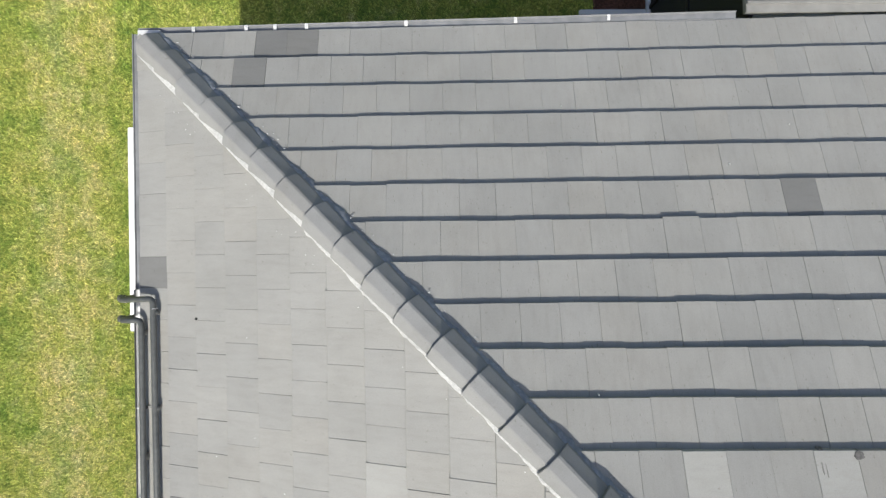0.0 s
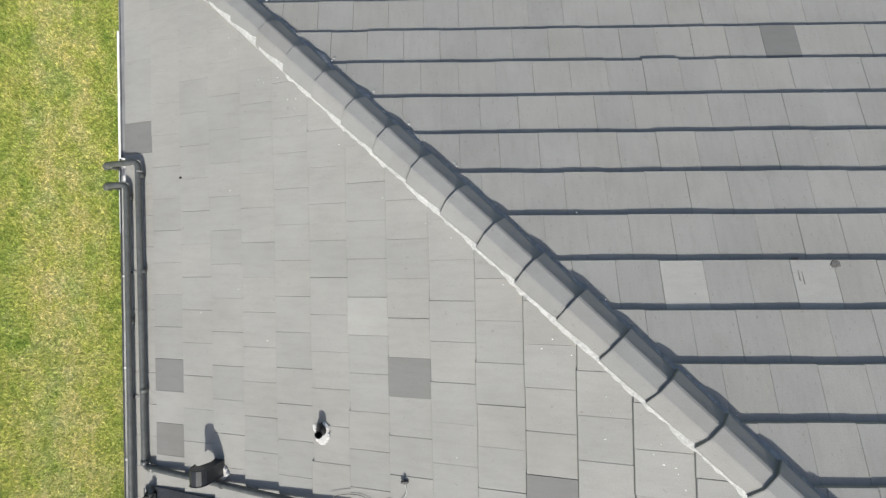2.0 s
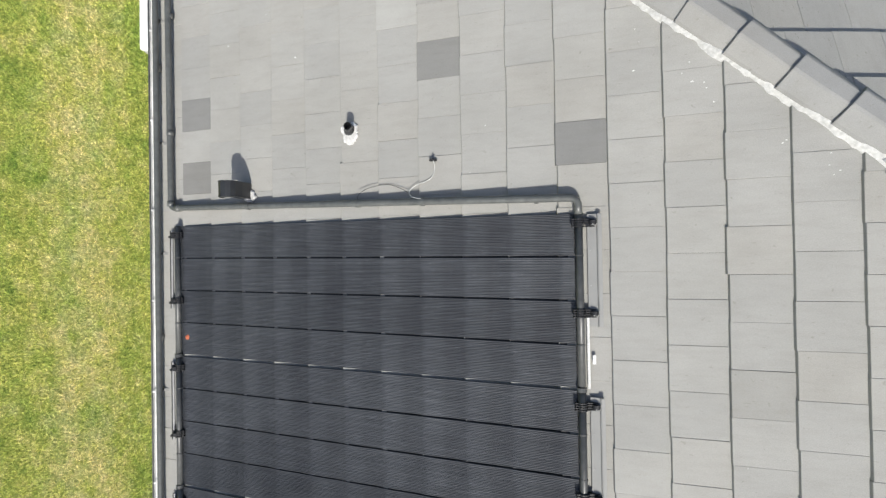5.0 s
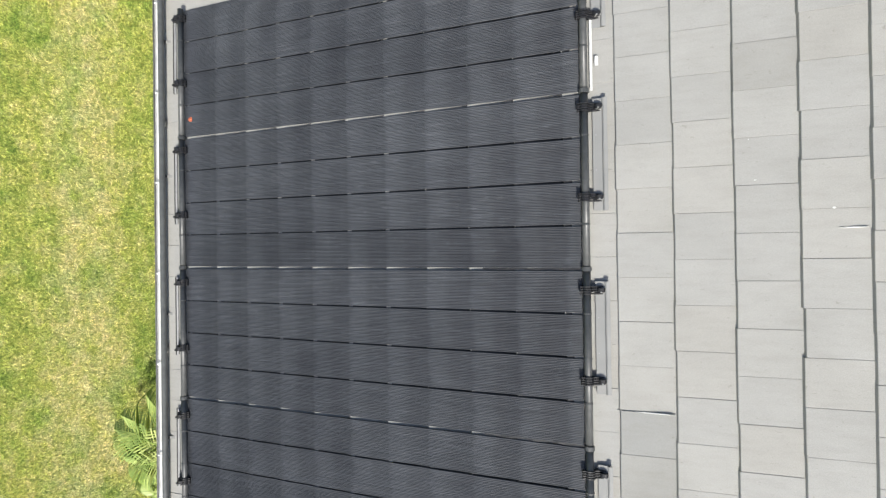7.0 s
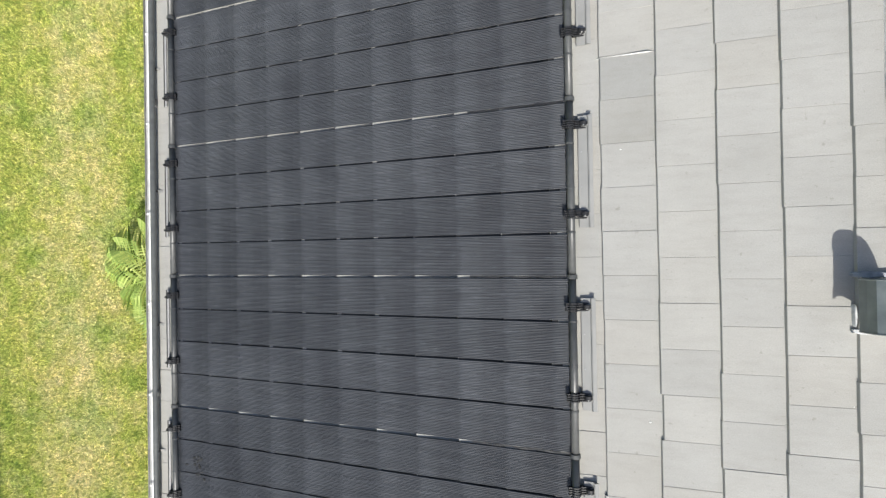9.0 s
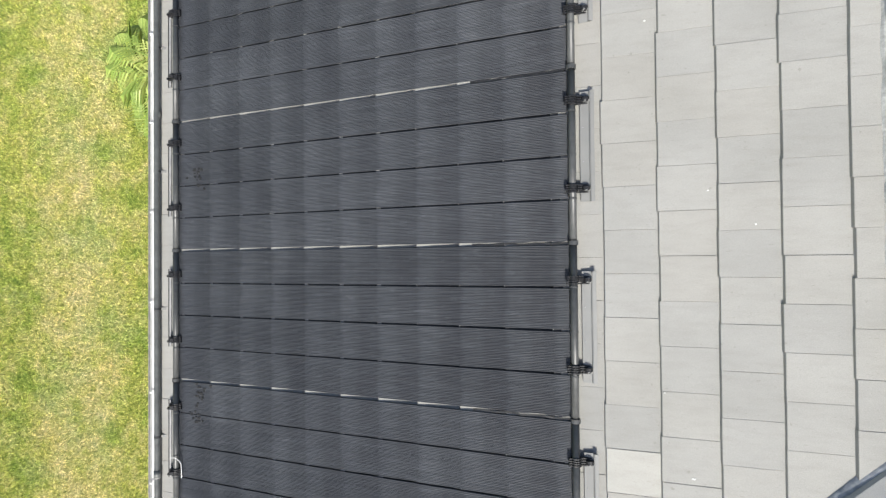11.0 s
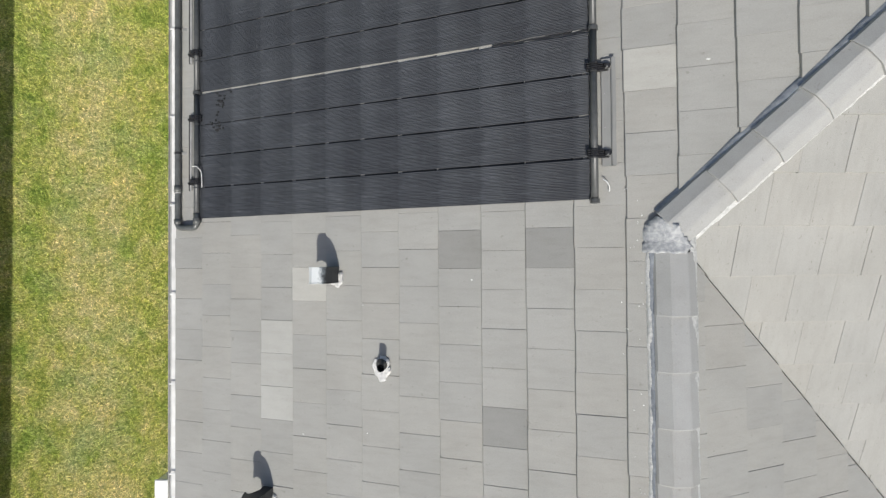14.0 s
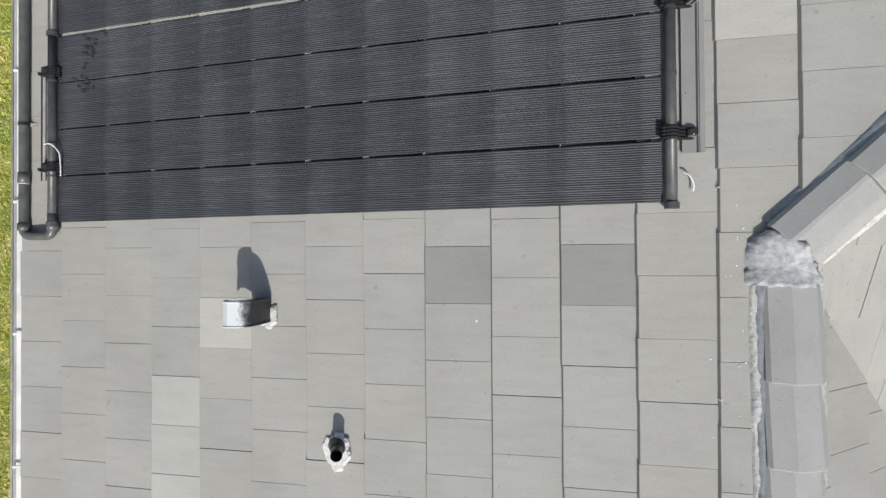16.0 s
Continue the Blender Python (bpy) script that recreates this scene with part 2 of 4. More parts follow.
# ---- small builders ----
def mesh_of(name, verts, faces, mat, smooth=False):
    me = bpy.data.meshes.new(name)
    me.from_pydata([tuple(v) for v in verts], [], faces)
    me.update()
    me.materials.append(mat)
    if smooth:
        me.polygons.foreach_set("use_smooth", [True] * len(me.polygons))
    return me


def part(name, bm, mat, parent=None, label="", smooth=False):
    me = bpy.data.meshes.new(name)
    bmesh.ops.recalc_face_normals(bm, faces=bm.faces)
    bm.to_mesh(me)
    bm.free()
    me.materials.append(mat)
    if smooth:
        me.polygons.foreach_set("use_smooth", [True] * len(me.polygons))
    ob = new(name, me)
    ob.parent = parent
    return tagged(ob, label)


def empty(name, label, category, kind="", group=""):
    return tagged(new(name), label, category, group, kind)


def box(bm, lo, hi, bevel=0.0):
    m = Matrix.Translation([(a + b) / 2 for a, b in zip(lo, hi)]) @ Matrix.Diagonal([*(b - a for a, b in zip(lo, hi)), 1])
    v = bmesh.ops.create_cube(bm, size=1, matrix=m)["verts"]
    if bevel:
        bmesh.ops.bevel(bm, geom=list({e for w in v for e in w.link_edges}), offset=bevel, segments=2, affect="EDGES")
    return bm


def tube(bm, pts, r, sides=12, bend=0.0, caps=True):
    """A pipe along pts; corners are rounded with radius bend; r may be one radius a point when bend is 0."""
    pts = [Vector(p) for p in pts]
    rs = list(r) if isinstance(r, (list, tuple)) else None
    if bend:
        out = [pts[0]]
        for a, b, c in zip(pts, pts[1:], pts[2:]):
            u, w = (a - b).normalized(), (c - b).normalized()
            for k in range(7):
                f = k / 6
                out.append(b + u * bend * (1 - f) ** 2 + w * bend * f ** 2)
        pts = out + [pts[-1]]
    rings = []
    side = None
    for i, p in enumerate(pts):
        d = (pts[min(i + 1, len(pts) - 1)] - pts[max(i - 1, 0)]).normalized()
        side = (side - d * side.dot(d)) if side else d.orthogonal()
        side.normalize()
        up = d.cross(side)
        rr = rs[i] if rs else r
        rings.append([bm.verts.new(p + (side * math.cos(a) + up * math.sin(a)) * rr) for a in (2 * math.pi * k / sides for k in range(sides))])
    for a, b in zip(rings, rings[1:]):
        for k in range(sides):
            bm.faces.new((a[k], a[(k + 1) % sides], b[(k + 1) % sides], b[k]))
    if caps:
        bm.faces.new(rings[0][::-1]), bm.faces.new(rings[-1])
    return bm


def lump(bm, centre, size, rough=0.35, seg=14, seed=0.0):
    """An uneven smear or blob."""
    v = bmesh.ops.create_uvsphere(bm, u_segments=seg, v_segments=8, radius=1)["verts"]
    for w in v:
        k = 1 + rough * noise.noise(w.co * 2.3 + Vector((seed, seed * 1.7, 0)))
        w.co = Vector(centre) + Vector((w.co.x * size[0] * k, w.co.y * size[1] * k, w.co.z * size[2] * k))
    return bm


def smear(bm, plane, cx, cy, rx, ry, h=0.012, seed=0.0, n=30, rough=0.35):
    """A flat uneven patch that lies on a roof slope."""
    ring = []
    for k in range(n):
        a = 2 * math.pi * k / n
        f = 1 + rough * noise.noise(Vector((math.cos(a) * 1.6, math.sin(a) * 1.6, seed))) + 0.5 * rough * noise.noise(Vector((math.cos(a) * 5, math.sin(a) * 5, seed + 4)))
        ring.append((cx + rx * f * math.cos(a), cy + ry * f * math.sin(a)))
    low = [bm.verts.new((x, y, plane(x, y) - 0.02)) for x, y in ring]
    up = [bm.verts.new((x, y, plane(x, y) + 0.016)) for x, y in ring]
    top = [bm.verts.new((cx + (x - cx) * 0.8, cy + (y - cy) * 0.8, plane(x, y) + 0.016 + h)) for x, y in ring]
    for k in range(n):
        j = (k + 1) % n
        bm.faces.new((low[k], low[j], up[j], up[k])), bm.faces.new((up[k], up[j], top[j], top[k]))
    bm.faces.new(top)
    return bm


# ---- the roof: 5-in-12 slopes ----
M = 0.415
EX, EY = -2.825, 2.155                  # tile edges above the west and north gutters
RX, WX = 2.685, 1.39                    # main ridge and wing ridge
HIP_N, HIP_S, VALLEY = -0.687, 15.0, -12.28      # plan lines x + y, x - y and x + y
R1, R2, J = (RX, HIP_N - RX), (RX, RX - HIP_S), (WX, WX - HIP_S)
SEND, EEAVE = -24.0, RX + 5.51
HIP_NE, HIP_SE = RX - R1[1], RX + R2[1]


def eave_n(x):
    """The tile edge above the north gutter, a little out of square with the west eave."""
    return 2.113 + 0.0231 * x


def west(x, y):
    return 3.825 + M * x


def north(x, y):
    return 3.515 - M * y


def south(x, y):
    return 10.05 + M * y


def wing_east(x, y):
    return 3.825 + 2 * M * WX - M * x


def west_skin(x, y):
    """Where the tile faces of the west slope lie, less the lift of a smear."""
    return west(x, y) - STEP * (((x - EX) / CW) % 1) - 0.002


def main_east(x, y):
    return 3.825 + 2 * M * RX - M * x


def clip(poly, a, b, c):
    """The part of a plan polygon where a x + b y <= c."""
    out = []
    for (x0, y0), (x1, y1) in zip(poly, poly[1:] + poly[:1]):
        d0, d1 = a * x0 + b * y0 - c, a * x1 + b * y1 - c
        if d0 <= 0:
            out.append((x0, y0))
        if (d0 < 0) != (d1 < 0) and d0 != d1:
            f = d0 / (d0 - d1)
            out.append((x0 + (x1 - x0) * f, y0 + (y1 - y0) * f))
    return out


STEP, THICK, CH = 0.024, 0.026, 0.002
rng = random.Random(7)


def tile_shape(poly, butt, up, plane, run, dz=0.0, skew=0.0, more=0.0):
    """Vertices and faces of a tile over a plan polygon. butt: a point on its lower edge; up: plan direction up the slope."""
    n = len(poly)
    cx, cy = sum(p[0] for p in poly) / n, sum(p[1] for p in poly) / n

    def top(x, y):
        s = (x - butt[0]) * up[0] + (y - butt[1]) * up[1]
        e = -(x - cx) * up[1] + (y - cy) * up[0]
        return plane(x, y) + 0.013 + more - (STEP + more) * s / run + dz + skew * e

    inner = []
    for x, y in poly:
        d = math.hypot(x - cx, y - cy) or 1
        inner.append((x - (x - cx) / d * CH * 1.3, y - (y - cy) / d * CH * 1.3))
    v = [(x, y, top(x, y)) for x, y in inner] + [(x, y, top(x, y) - CH) for x, y in poly] + [(x, y, top(x, y) - THICK - more) for x, y in poly]
    f = [tuple(range(n))]
    for k in range(n):
        j = (k + 1) % n
        f += [(n + k, n + j, j, k), (2 * n + k, 2 * n + j, n + j, n + k)]
    return v, f


def lay(roof, plane, up, rows, phase, span, cuts, mat, single=None, special=None, single_name="roof_tile", more=0.0, lap=0.0, slant=None):
    """Lays courses of tiles. rows: butt positions up the slope; phase(r): place of a joint in row r and the tile width there; cuts(place): half planes to keep;
    single(r, centre): whether a tile is a piece of its own; special: tones by (row, place);
    slant(r): how far the butt line of a row swings, in plan, for each metre along it."""
    rest_v, rest_f, special = [], [], special or []
    eave = (-up[1], up[0])
    for r, (s0, s1) in enumerate(rows):
        run = s1 - s0
        p0, width = phase(r)
        sl = slant(r) if slant else 0.0
        sl1 = slant(r + 1) if slant else 0.0
        k0, k1 = math.floor((span[0] - p0) / width), math.ceil((span[1] - p0) / width)
        for k in range(k0, k1):
            a, b = p0 + k * width + rng.choice((0.0001, 0.0004, 0.0008)), p0 + (k + 1) * width - rng.choice((0.0001, 0.0003, 0.0006))
            mid = (a + b) / 2
            j = rng.uniform(-0.004, 0.004) + (rng.random() < 0.08) * rng.uniform(-0.012, 0.012)
            sk, dz = lap + rng.uniform(-0.006, 0.006), rng.uniform(-0.002, 0.002)
            if up[0]:
                q = [(s0 * up[0] + j, a), (s0 * up[0] + j, b), ((s1 + 0.05) * up[0], b), ((s1 + 0.05) * up[0], a)]
            else:
                q = [(a, s0 * up[1] + j + sl * a), (b, s0 * up[1] + j + sl * b), (b, (s1 + 0.05) * up[1] + sl1 * b), (a, (s1 + 0.05) * up[1] + sl1 * a)]
            for c in cuts(mid):
                q = clip(q, *c) if len(q) > 2 else []
            if len(q) < 3:
                continue
            area = sum(x0 * y1 - x1 * y0 for (x0, y0), (x1, y1) in zip(q, q[1:] + q[:1])) / 2
            if abs(area) < 0.0015:
                continue
            if area < 0:
                q = q[::-1]
            butt = (s0 * up[0], s0 * up[1]) if up[0] else (0.0, s0 * up[1] + sl * mid)
            v, f = tile_shape(q, butt, up, plane, run, dz, sk, more)
            tone = next((t for rr, w, t in special if rr == r and abs(w - mid) < width / 2), None)
            if tone or (single and single(r, mid)):
                c = (sum(p[0] for p in q) / len(q), sum(p[1] for p in q) / len(q))
                o = Vector((*c, plane(*c)))
                ob = new(single_name, mesh_of(single_name, [Vector(p) - o for p in v], f, tone or mat))
                ob.location, ob.parent = o, roof
            else:
                n = len(rest_v)
                rest_v += v
                rest_f += [tuple(i + n for i in g) for g in f]
    if rest_v:
        ob = new("tile_courses", mesh_of("tile_courses", rest_v, rest_f, mat))
        ob.parent = roof
        tagged(ob, kind="stuff")


def deck(name, pts, plane, label):
    """The boarded slope under the tiles."""
    bm = bmesh.new()
    up = [bm.verts.new((x, y, plane(x, y) - 0.045)) for x, y in pts]
    lo = [bm.verts.new((x, y, plane(x, y) - 0.12)) for x, y in pts]
    n = len(pts)
    bm.faces.new(up), bm.faces.new(lo[::-1])
    for k in range(n):
        bm.faces.new((up[k], up[(k + 1) % n], lo[(k + 1) % n], lo[k]))
    roof = empty(name, label, "roof", "structure")
    part("roof_deck", bm, UNDERLAY, roof)
    return roof


NW = (EX, HIP_N - EX)
SY = (2.653 - 10.05) / M
VX = VALLEY - SY
roof_w = deck("roof_west", [(-2.735, 2.045), (EX, 2.045), (EX, SEND), (WX, SEND), J, R2, R1], west, "weathered grey flat concrete tile roof slope with a few replaced tiles")
roof_n = deck("roof_north", [(EEAVE, eave_n(EEAVE) - 0.01), (EX, eave_n(EX) - 0.01), (-2.735, eave_n(EX) - 0.012), R1, (EEAVE, NW[1])], north, "grey flat concrete tile hip slope above the gutter")
roof_s = deck("roof_south", [R2, J, (VX, SY), (EEAVE, SY)], south, "sunlit pale grey concrete tile slope above a valley")
roof_e = deck("roof_wing", [J, (WX, SEND), (VX, SEND), (VX, SY)], wing_east, "grey concrete tile slope of the lower wing")
roof_m = deck("roof_east", [R1, R2, (EEAVE, SY), (EEAVE, NW[1])], main_east, "grey flat concrete tile roof slope behind the ridge")

CW, TW = 0.326, 0.299                  # course in plan, tile width
w_rows = [(EX + CW * k, EX + CW * (k + 1)) for k in range(17)]
D, L, K, P, S = TILE_DARK, TILE_LIGHT, TILE_MID, TILE_PALE, TILE_SOFT
# how far the joints of each course stand beside a regular bond, as parts of a tile
LAG = (0.01, 0.50, 0.05, 0.43, 0.04, 0.51, 0.03, 0.52, 0.0, 0.46, 0.01, 0.50, -0.03, 0.365, -0.095, 0.36, -0.10)
lay(roof_w, west, (1, 0), w_rows, lambda r: (-2.2 + TW * (LAG[r] - 1), TW * (1.002 if r < 12 else 0.9967)), (SEND, 2.1),
    lambda y: [(1, 1, HIP_N - 0.05), (0, 1, 2.052), (1, 0, (RX if y > J[1] else WX) - 0.02)] + ([(1, -1, HIP_S - 0.05)] if y > J[1] else []),
    TILE_W, lambda r, y: r >= 11 and -13.7 < y < -2,
    [(0, -0.26, D), (8, -2.35, D), (11, -3.1, D), (1, -2.50, D), (1, -3.10, D), (7, -1.90, P), (8, -13.71, K), (10, -13.71, K), (9, -15.06, K),
     (3, -14.46, L), (3, -14.76, L), (3, -15.06, L), (4, -14.01, L), (12, -12.515, L), (14, -4.74, S), (12, -7.13, S), (12, -7.43, S)], lap=0.003)
n_rows = [(-2.113, -1.789)] + [(-1.789 + 0.3252 * k, -1.789 + 0.3252 * (k + 1)) for k in range(17)]
N_BOND = [(-0.166, 0.3005), (0.589, 0.3034), (0.725, 0.3036), (1.174, 0.3036), (1.01, 0.3042), (1.457, 0.3058), (1.908, 0.3062), (1.756, 0.3053),
          (1.58, 0.3047), (1.739, 0.3057), (2.163, 0.3055), (2.014, 0.3041), (2.157, 0.3042), (2.594, 0.3082), (2.421, 0.305)]
lay(roof_n, north, (0, -1), n_rows, lambda r: N_BOND[r] if r < 15 else (2.60 - 0.17 * (r % 2), 0.305), (-2.8, EEAVE),
    lambda x: [(-1, -1, -HIP_N - 0.05), (1, -1, HIP_NE - 0.05)], TILE_N, lambda r, x: x < 4.4,
    [(0, -1.52, D), (0, -1.23, D), (1, -1.67, D), (5, 3.145, D), (11, 1.86, L), (11, 2.77, L)], more=0.011, slant=lambda r: 0.0231 if r == 0 else 0.0095 * (1.589 - 0.3252 * (r - 1)))
SC = 0.3436
s_rows = [(-13.945 + SC * k, -13.945 + SC * (k + 1)) for k in range(-11, 6)]
lay(roof_s, south, (0, 1), s_rows, lambda r: (1.834 + 0.009 * (11 - r) if r % 2 else 1.985 + 0.0095 * (12 - r), 0.313), (WX, EEAVE),
    lambda x: [(-1, 1, -HIP_S - 0.05), (-1, -1, -VALLEY - 0.012), (1, 1, HIP_SE - 0.05)], TILE_N, lambda r, x: x < 4)
EC = 0.3735
e_rows = [(-1.628 - EC * (k + 1), -1.628 - EC * k) for k in range(10, -2, -1)]
lay(roof_e, wing_east, (-1, 0), e_rows, lambda r: (-14.294 - 0.008 * (10 - r) if r % 2 == 0 else -14.422 - 0.022 * (11 - r), 0.305), (SEND, -13.4),
    lambda y: [(1, 1, VALLEY - 0.012), (-1, 0, -WX - 0.02), (1, 0, VX)], TILE_W, lambda r, y: y > -16.8)
m_rows = [(-EEAVE + CW * k, -EEAVE + CW * (k + 1)) for k in range(17)]
lay(roof_m, main_east, (-1, 0), m_rows, lambda r: (0.15 * (r % 2), TW), (SY, 2.1),
    lambda y: [(-1, 0, -RX - 0.02), (-1, 1, -HIP_NE - 0.05), (-1, -1, -HIP_SE - 0.05)], TILE_W)


# ---- hips and ridges ----
def cap_mesh(crest=1.0, broad=1.0, mat=CAP):
    """One angular cap tile, 0.43 long, its open lower end at the origin, running along +x."""
    prof = [(-0.145, -0.050), (-0.136, -0.028), (-0.062, 0.052), (-0.045, 0.060), (0.045, 0.060), (0.062, 0.052), (0.136, -0.028), (0.145, -0.050)]
    prof = [(w * broad, h * crest if h > 0 else h) for w, h in prof]
    v, f, n = [], [], len(prof)
    wide, thin = (1.04, 0.94) if crest == 1 else (0.99, 0.97)
    for x, k, dz in ((0.0, wide, 0.020), (0.006, wide + 0.005, 0.022), (0.43, thin, -0.002)):
        v += [(x, w * k, h + dz) for w, h in prof]
    for x, k, dz in ((0.0, wide, 0.020), (0.43, thin, -0.002)):
        v += [(x, w * k * 0.9, h * 1.0 - 0.016 + dz) for w, h in prof]
    for r in range(2):
        f += [(r * n + i, r * n + i + 1, (r + 1) * n + i + 1, (r + 1) * n + i) for i in range(n - 1)]
    f += [(3 * n + i + 1, 3 * n + i, i, i + 1) for i in range(n - 1)]
    f += [(4 * n + i, 4 * n + i + 1, 3 * n + i + 1, 3 * n + i) for i in range(n - 1)]
    f += [(3 * n, 4 * n, 2 * n, n, 0), (3 * n + n - 1, 0 + n - 1, n + n - 1, 2 * n + n - 1, 4 * n + n - 1)]
    return mesh_of("cap_tile", v, f, mat)


CAP_MESH, FLAT_CAP, WING_CAP = cap_mesh(), cap_mesh(0.5, 1.06, CAP_LIT), cap_mesh(0.5, 1.03, CAP_LIT)


def cap_row(name, a, b, label, first=0.0, lift=0.02, step=0.367, shape=None):
    """Cap tiles from a up to b, each lapping over the one below."""
    a, b = Vector(a), Vector(b)
    d = (b - a).normalized()
    q = d.to_track_quat("X", "Z")
    row = empty(name, label, "roof ridge", "structure")
    x = 0.0
    while x < (b - a).length - 0.12:
        ob = new("cap_tile", shape or CAP_MESH)
        jig = pose(0, rng.uniform(-0.006, 0.006), 0, 0, 0, rng.uniform(-0.8, 0.8))
        ob.matrix_world = Matrix.Translation(a + d * x + Vector((0, 0, lift))) @ q.to_matrix().to_4x4() @ jig
        ob.parent = row
        x = first if x == 0.0 and first else x + step
    return row


def mortar_bead(row, a, b, off, plane, mat, wide=0.03, high=0.045, seed=0.0, label="", rag=1.0):
    """An uneven bed of mortar along a cap's edge. off: how far beside the line a to b, in plan."""
    a, b = Vector((*a, 0)), Vector((*b, 0))
    d = b - a
    n = int(d.length / 0.022)
    side = Vector((-d.y, d.x, 0)).normalized()
    out = 1 if off > 0 else -1
    v, f = [], []
    for i in range(n + 1):
        c = a + d * (i / n)
        w1 = wide * (1 + rag * (0.5 * noise.noise(Vector((c.x * 5, c.y * 5, seed))) + 0.45 * noise.noise(Vector((c.x * 19, c.y * 19, seed)))))
        hh = high * (1 + 0.35 * rag * noise.noise(Vector((c.x * 9, c.y * 9, seed + 3))))
        for w, h in ((off - out * 0.06, hh), (off, hh * 0.9), (off + out * max(0.006, w1) * 0.7, 0.5 * hh), (off + out * max(0.010, w1), -0.03)):
            p = c + side * w
            v.append((p.x, p.y, plane(p.x, p.y) + h + 0.006 * rag * noise.noise(Vector((p.x * 40, p.y * 40, h * 90)))))
    for i in range(n):
        for k in range(3):
            f.append((4 * i + k, 4 * i + k + 1, 4 * i + k + 5, 4 * i + k + 4))
    ob = new("mortar_bed", mesh_of("mortar_bed", v, f, mat, True))
    ob.parent = row
    return tagged(ob, label)


def on(plane, p):
    return (p[0], p[1], plane(*p))


hip_nw = cap_row("hip_northwest", on(west, (-2.706, 1.951)), on(west, (RX - 0.09, R1[1] + 0.09)), "row of lapped grey angular cap tiles along a hip, white mortar on one side", 0.297, step=0.373)
FOOT, MIDHIP = (NW[0] + 0.118, NW[1] - 0.182), (NW[0] + 1.879, NW[1] - 1.921)
mortar_bead(hip_nw, FOOT, MIDHIP, -0.146, west, MORTAR, 0.016, 0.058, 1.0, "rough white painted mortar", 0.45)
mortar_bead(hip_nw, MIDHIP, R1, -0.138, west, MORTAR, 0.040, 0.03, 1.0, "rough white painted mortar")
mortar_bead(hip_nw, FOOT, R1, 0.140, north, MORTAR_GREY, 0.040, 0.035, 2.0, "blue-grey mortar", 1.2)
bm = bmesh.new()
r = random.Random(31)
for i in range(42):
    f = r.random()
    x, y = NW[0] + 0.3 + f * (RX - NW[0] - 0.3), NW[1] - 0.3 - f * (RX - NW[0] - 0.3)
    d = r.uniform(0.135, 0.20) / math.sqrt(2)
    s = r.uniform(0.003, 0.007)
    lump(bm, (x + d, y + d, north(x + d, y + d) + r.uniform(0.010, 0.022)), (s * r.uniform(0.8, 1.8), s, s * 0.7), 0.7, 7, i)
tagged(part("mortar_crumbs", bm, MORTAR_WHITE, hip_nw), "pale crumbs of mortar", kind="stuff")
ridge_main = cap_row("ridge_main", on(west, (RX, R1[1] + 0.02)), on(west, (RX, R2[1] + 0.05)), "row of lapped grey cap tiles along the main ridge", 0.34)
mortar_bead(ridge_main, (RX, R1[1]), (RX, -4.5), -0.138, west, MORTAR_GREY, 0.035, 0.05, 3.0, "blue-grey mortar", 0.25)
mortar_bead(ridge_main, (RX, R1[1]), (RX, -4.5), -0.168, west, MORTAR, 0.028, 0.02, 3.5, "white painted mortar", 1.6)
mortar_bead(ridge_main, (RX, -4.5), (RX, R2[1]), -0.138, west, MORTAR, 0.016, 0.035, 3.8, "white painted mortar")
mortar_bead(ridge_main, (RX, R1[1]), (RX, R2[1]), 0.138, main_east, MORTAR, 0.020, 0.04, 4.0)
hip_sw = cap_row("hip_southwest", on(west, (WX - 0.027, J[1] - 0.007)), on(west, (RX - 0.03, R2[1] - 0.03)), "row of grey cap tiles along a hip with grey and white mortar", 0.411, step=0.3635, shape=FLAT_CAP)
mortar_bead(hip_sw, J, R2, 0.135, west, MORTAR_GREY, 0.060, 0.026, 5.0, "blue-grey mortar", 0.15)
mortar_bead(hip_sw, J, R2, 0.141, west, MORTAR, 0.010, 0.032, 5.6, "white painted mortar", 1.2)
mortar_bead(hip_sw, J, R2, -0.152, south, MORTAR, 0.013, 0.022, 6.0, "white painted mortar", 1.8)
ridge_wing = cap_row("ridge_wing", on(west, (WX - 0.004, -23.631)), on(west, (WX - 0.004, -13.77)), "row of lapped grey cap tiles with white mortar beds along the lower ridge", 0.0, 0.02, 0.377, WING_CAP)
mortar_bead(ridge_wing, (WX, SEND), (WX, J[1]), 0.158, west, MORTAR_GREY, 0.016, 0.042, 7.0, "blue-grey mortar", 0.3)
mortar_bead(ridge_wing, (WX, SEND), (WX, J[1]), 0.139, west, MORTAR, 0.004, 0.049, 7.2, "white painted mortar", 1.0)
mortar_bead(ridge_wing, (WX, SEND), (WX, J[1]), 0.172, west, MORTAR, 0.014, 0.028, 7.5, "white painted mortar", 1.3)
mortar_bead(ridge_wing, (WX, SEND), (WX, J[1]), -0.146, wing_east, MORTAR, 0.013, 0.052, 8.0, "white painted mortar", 0.9)


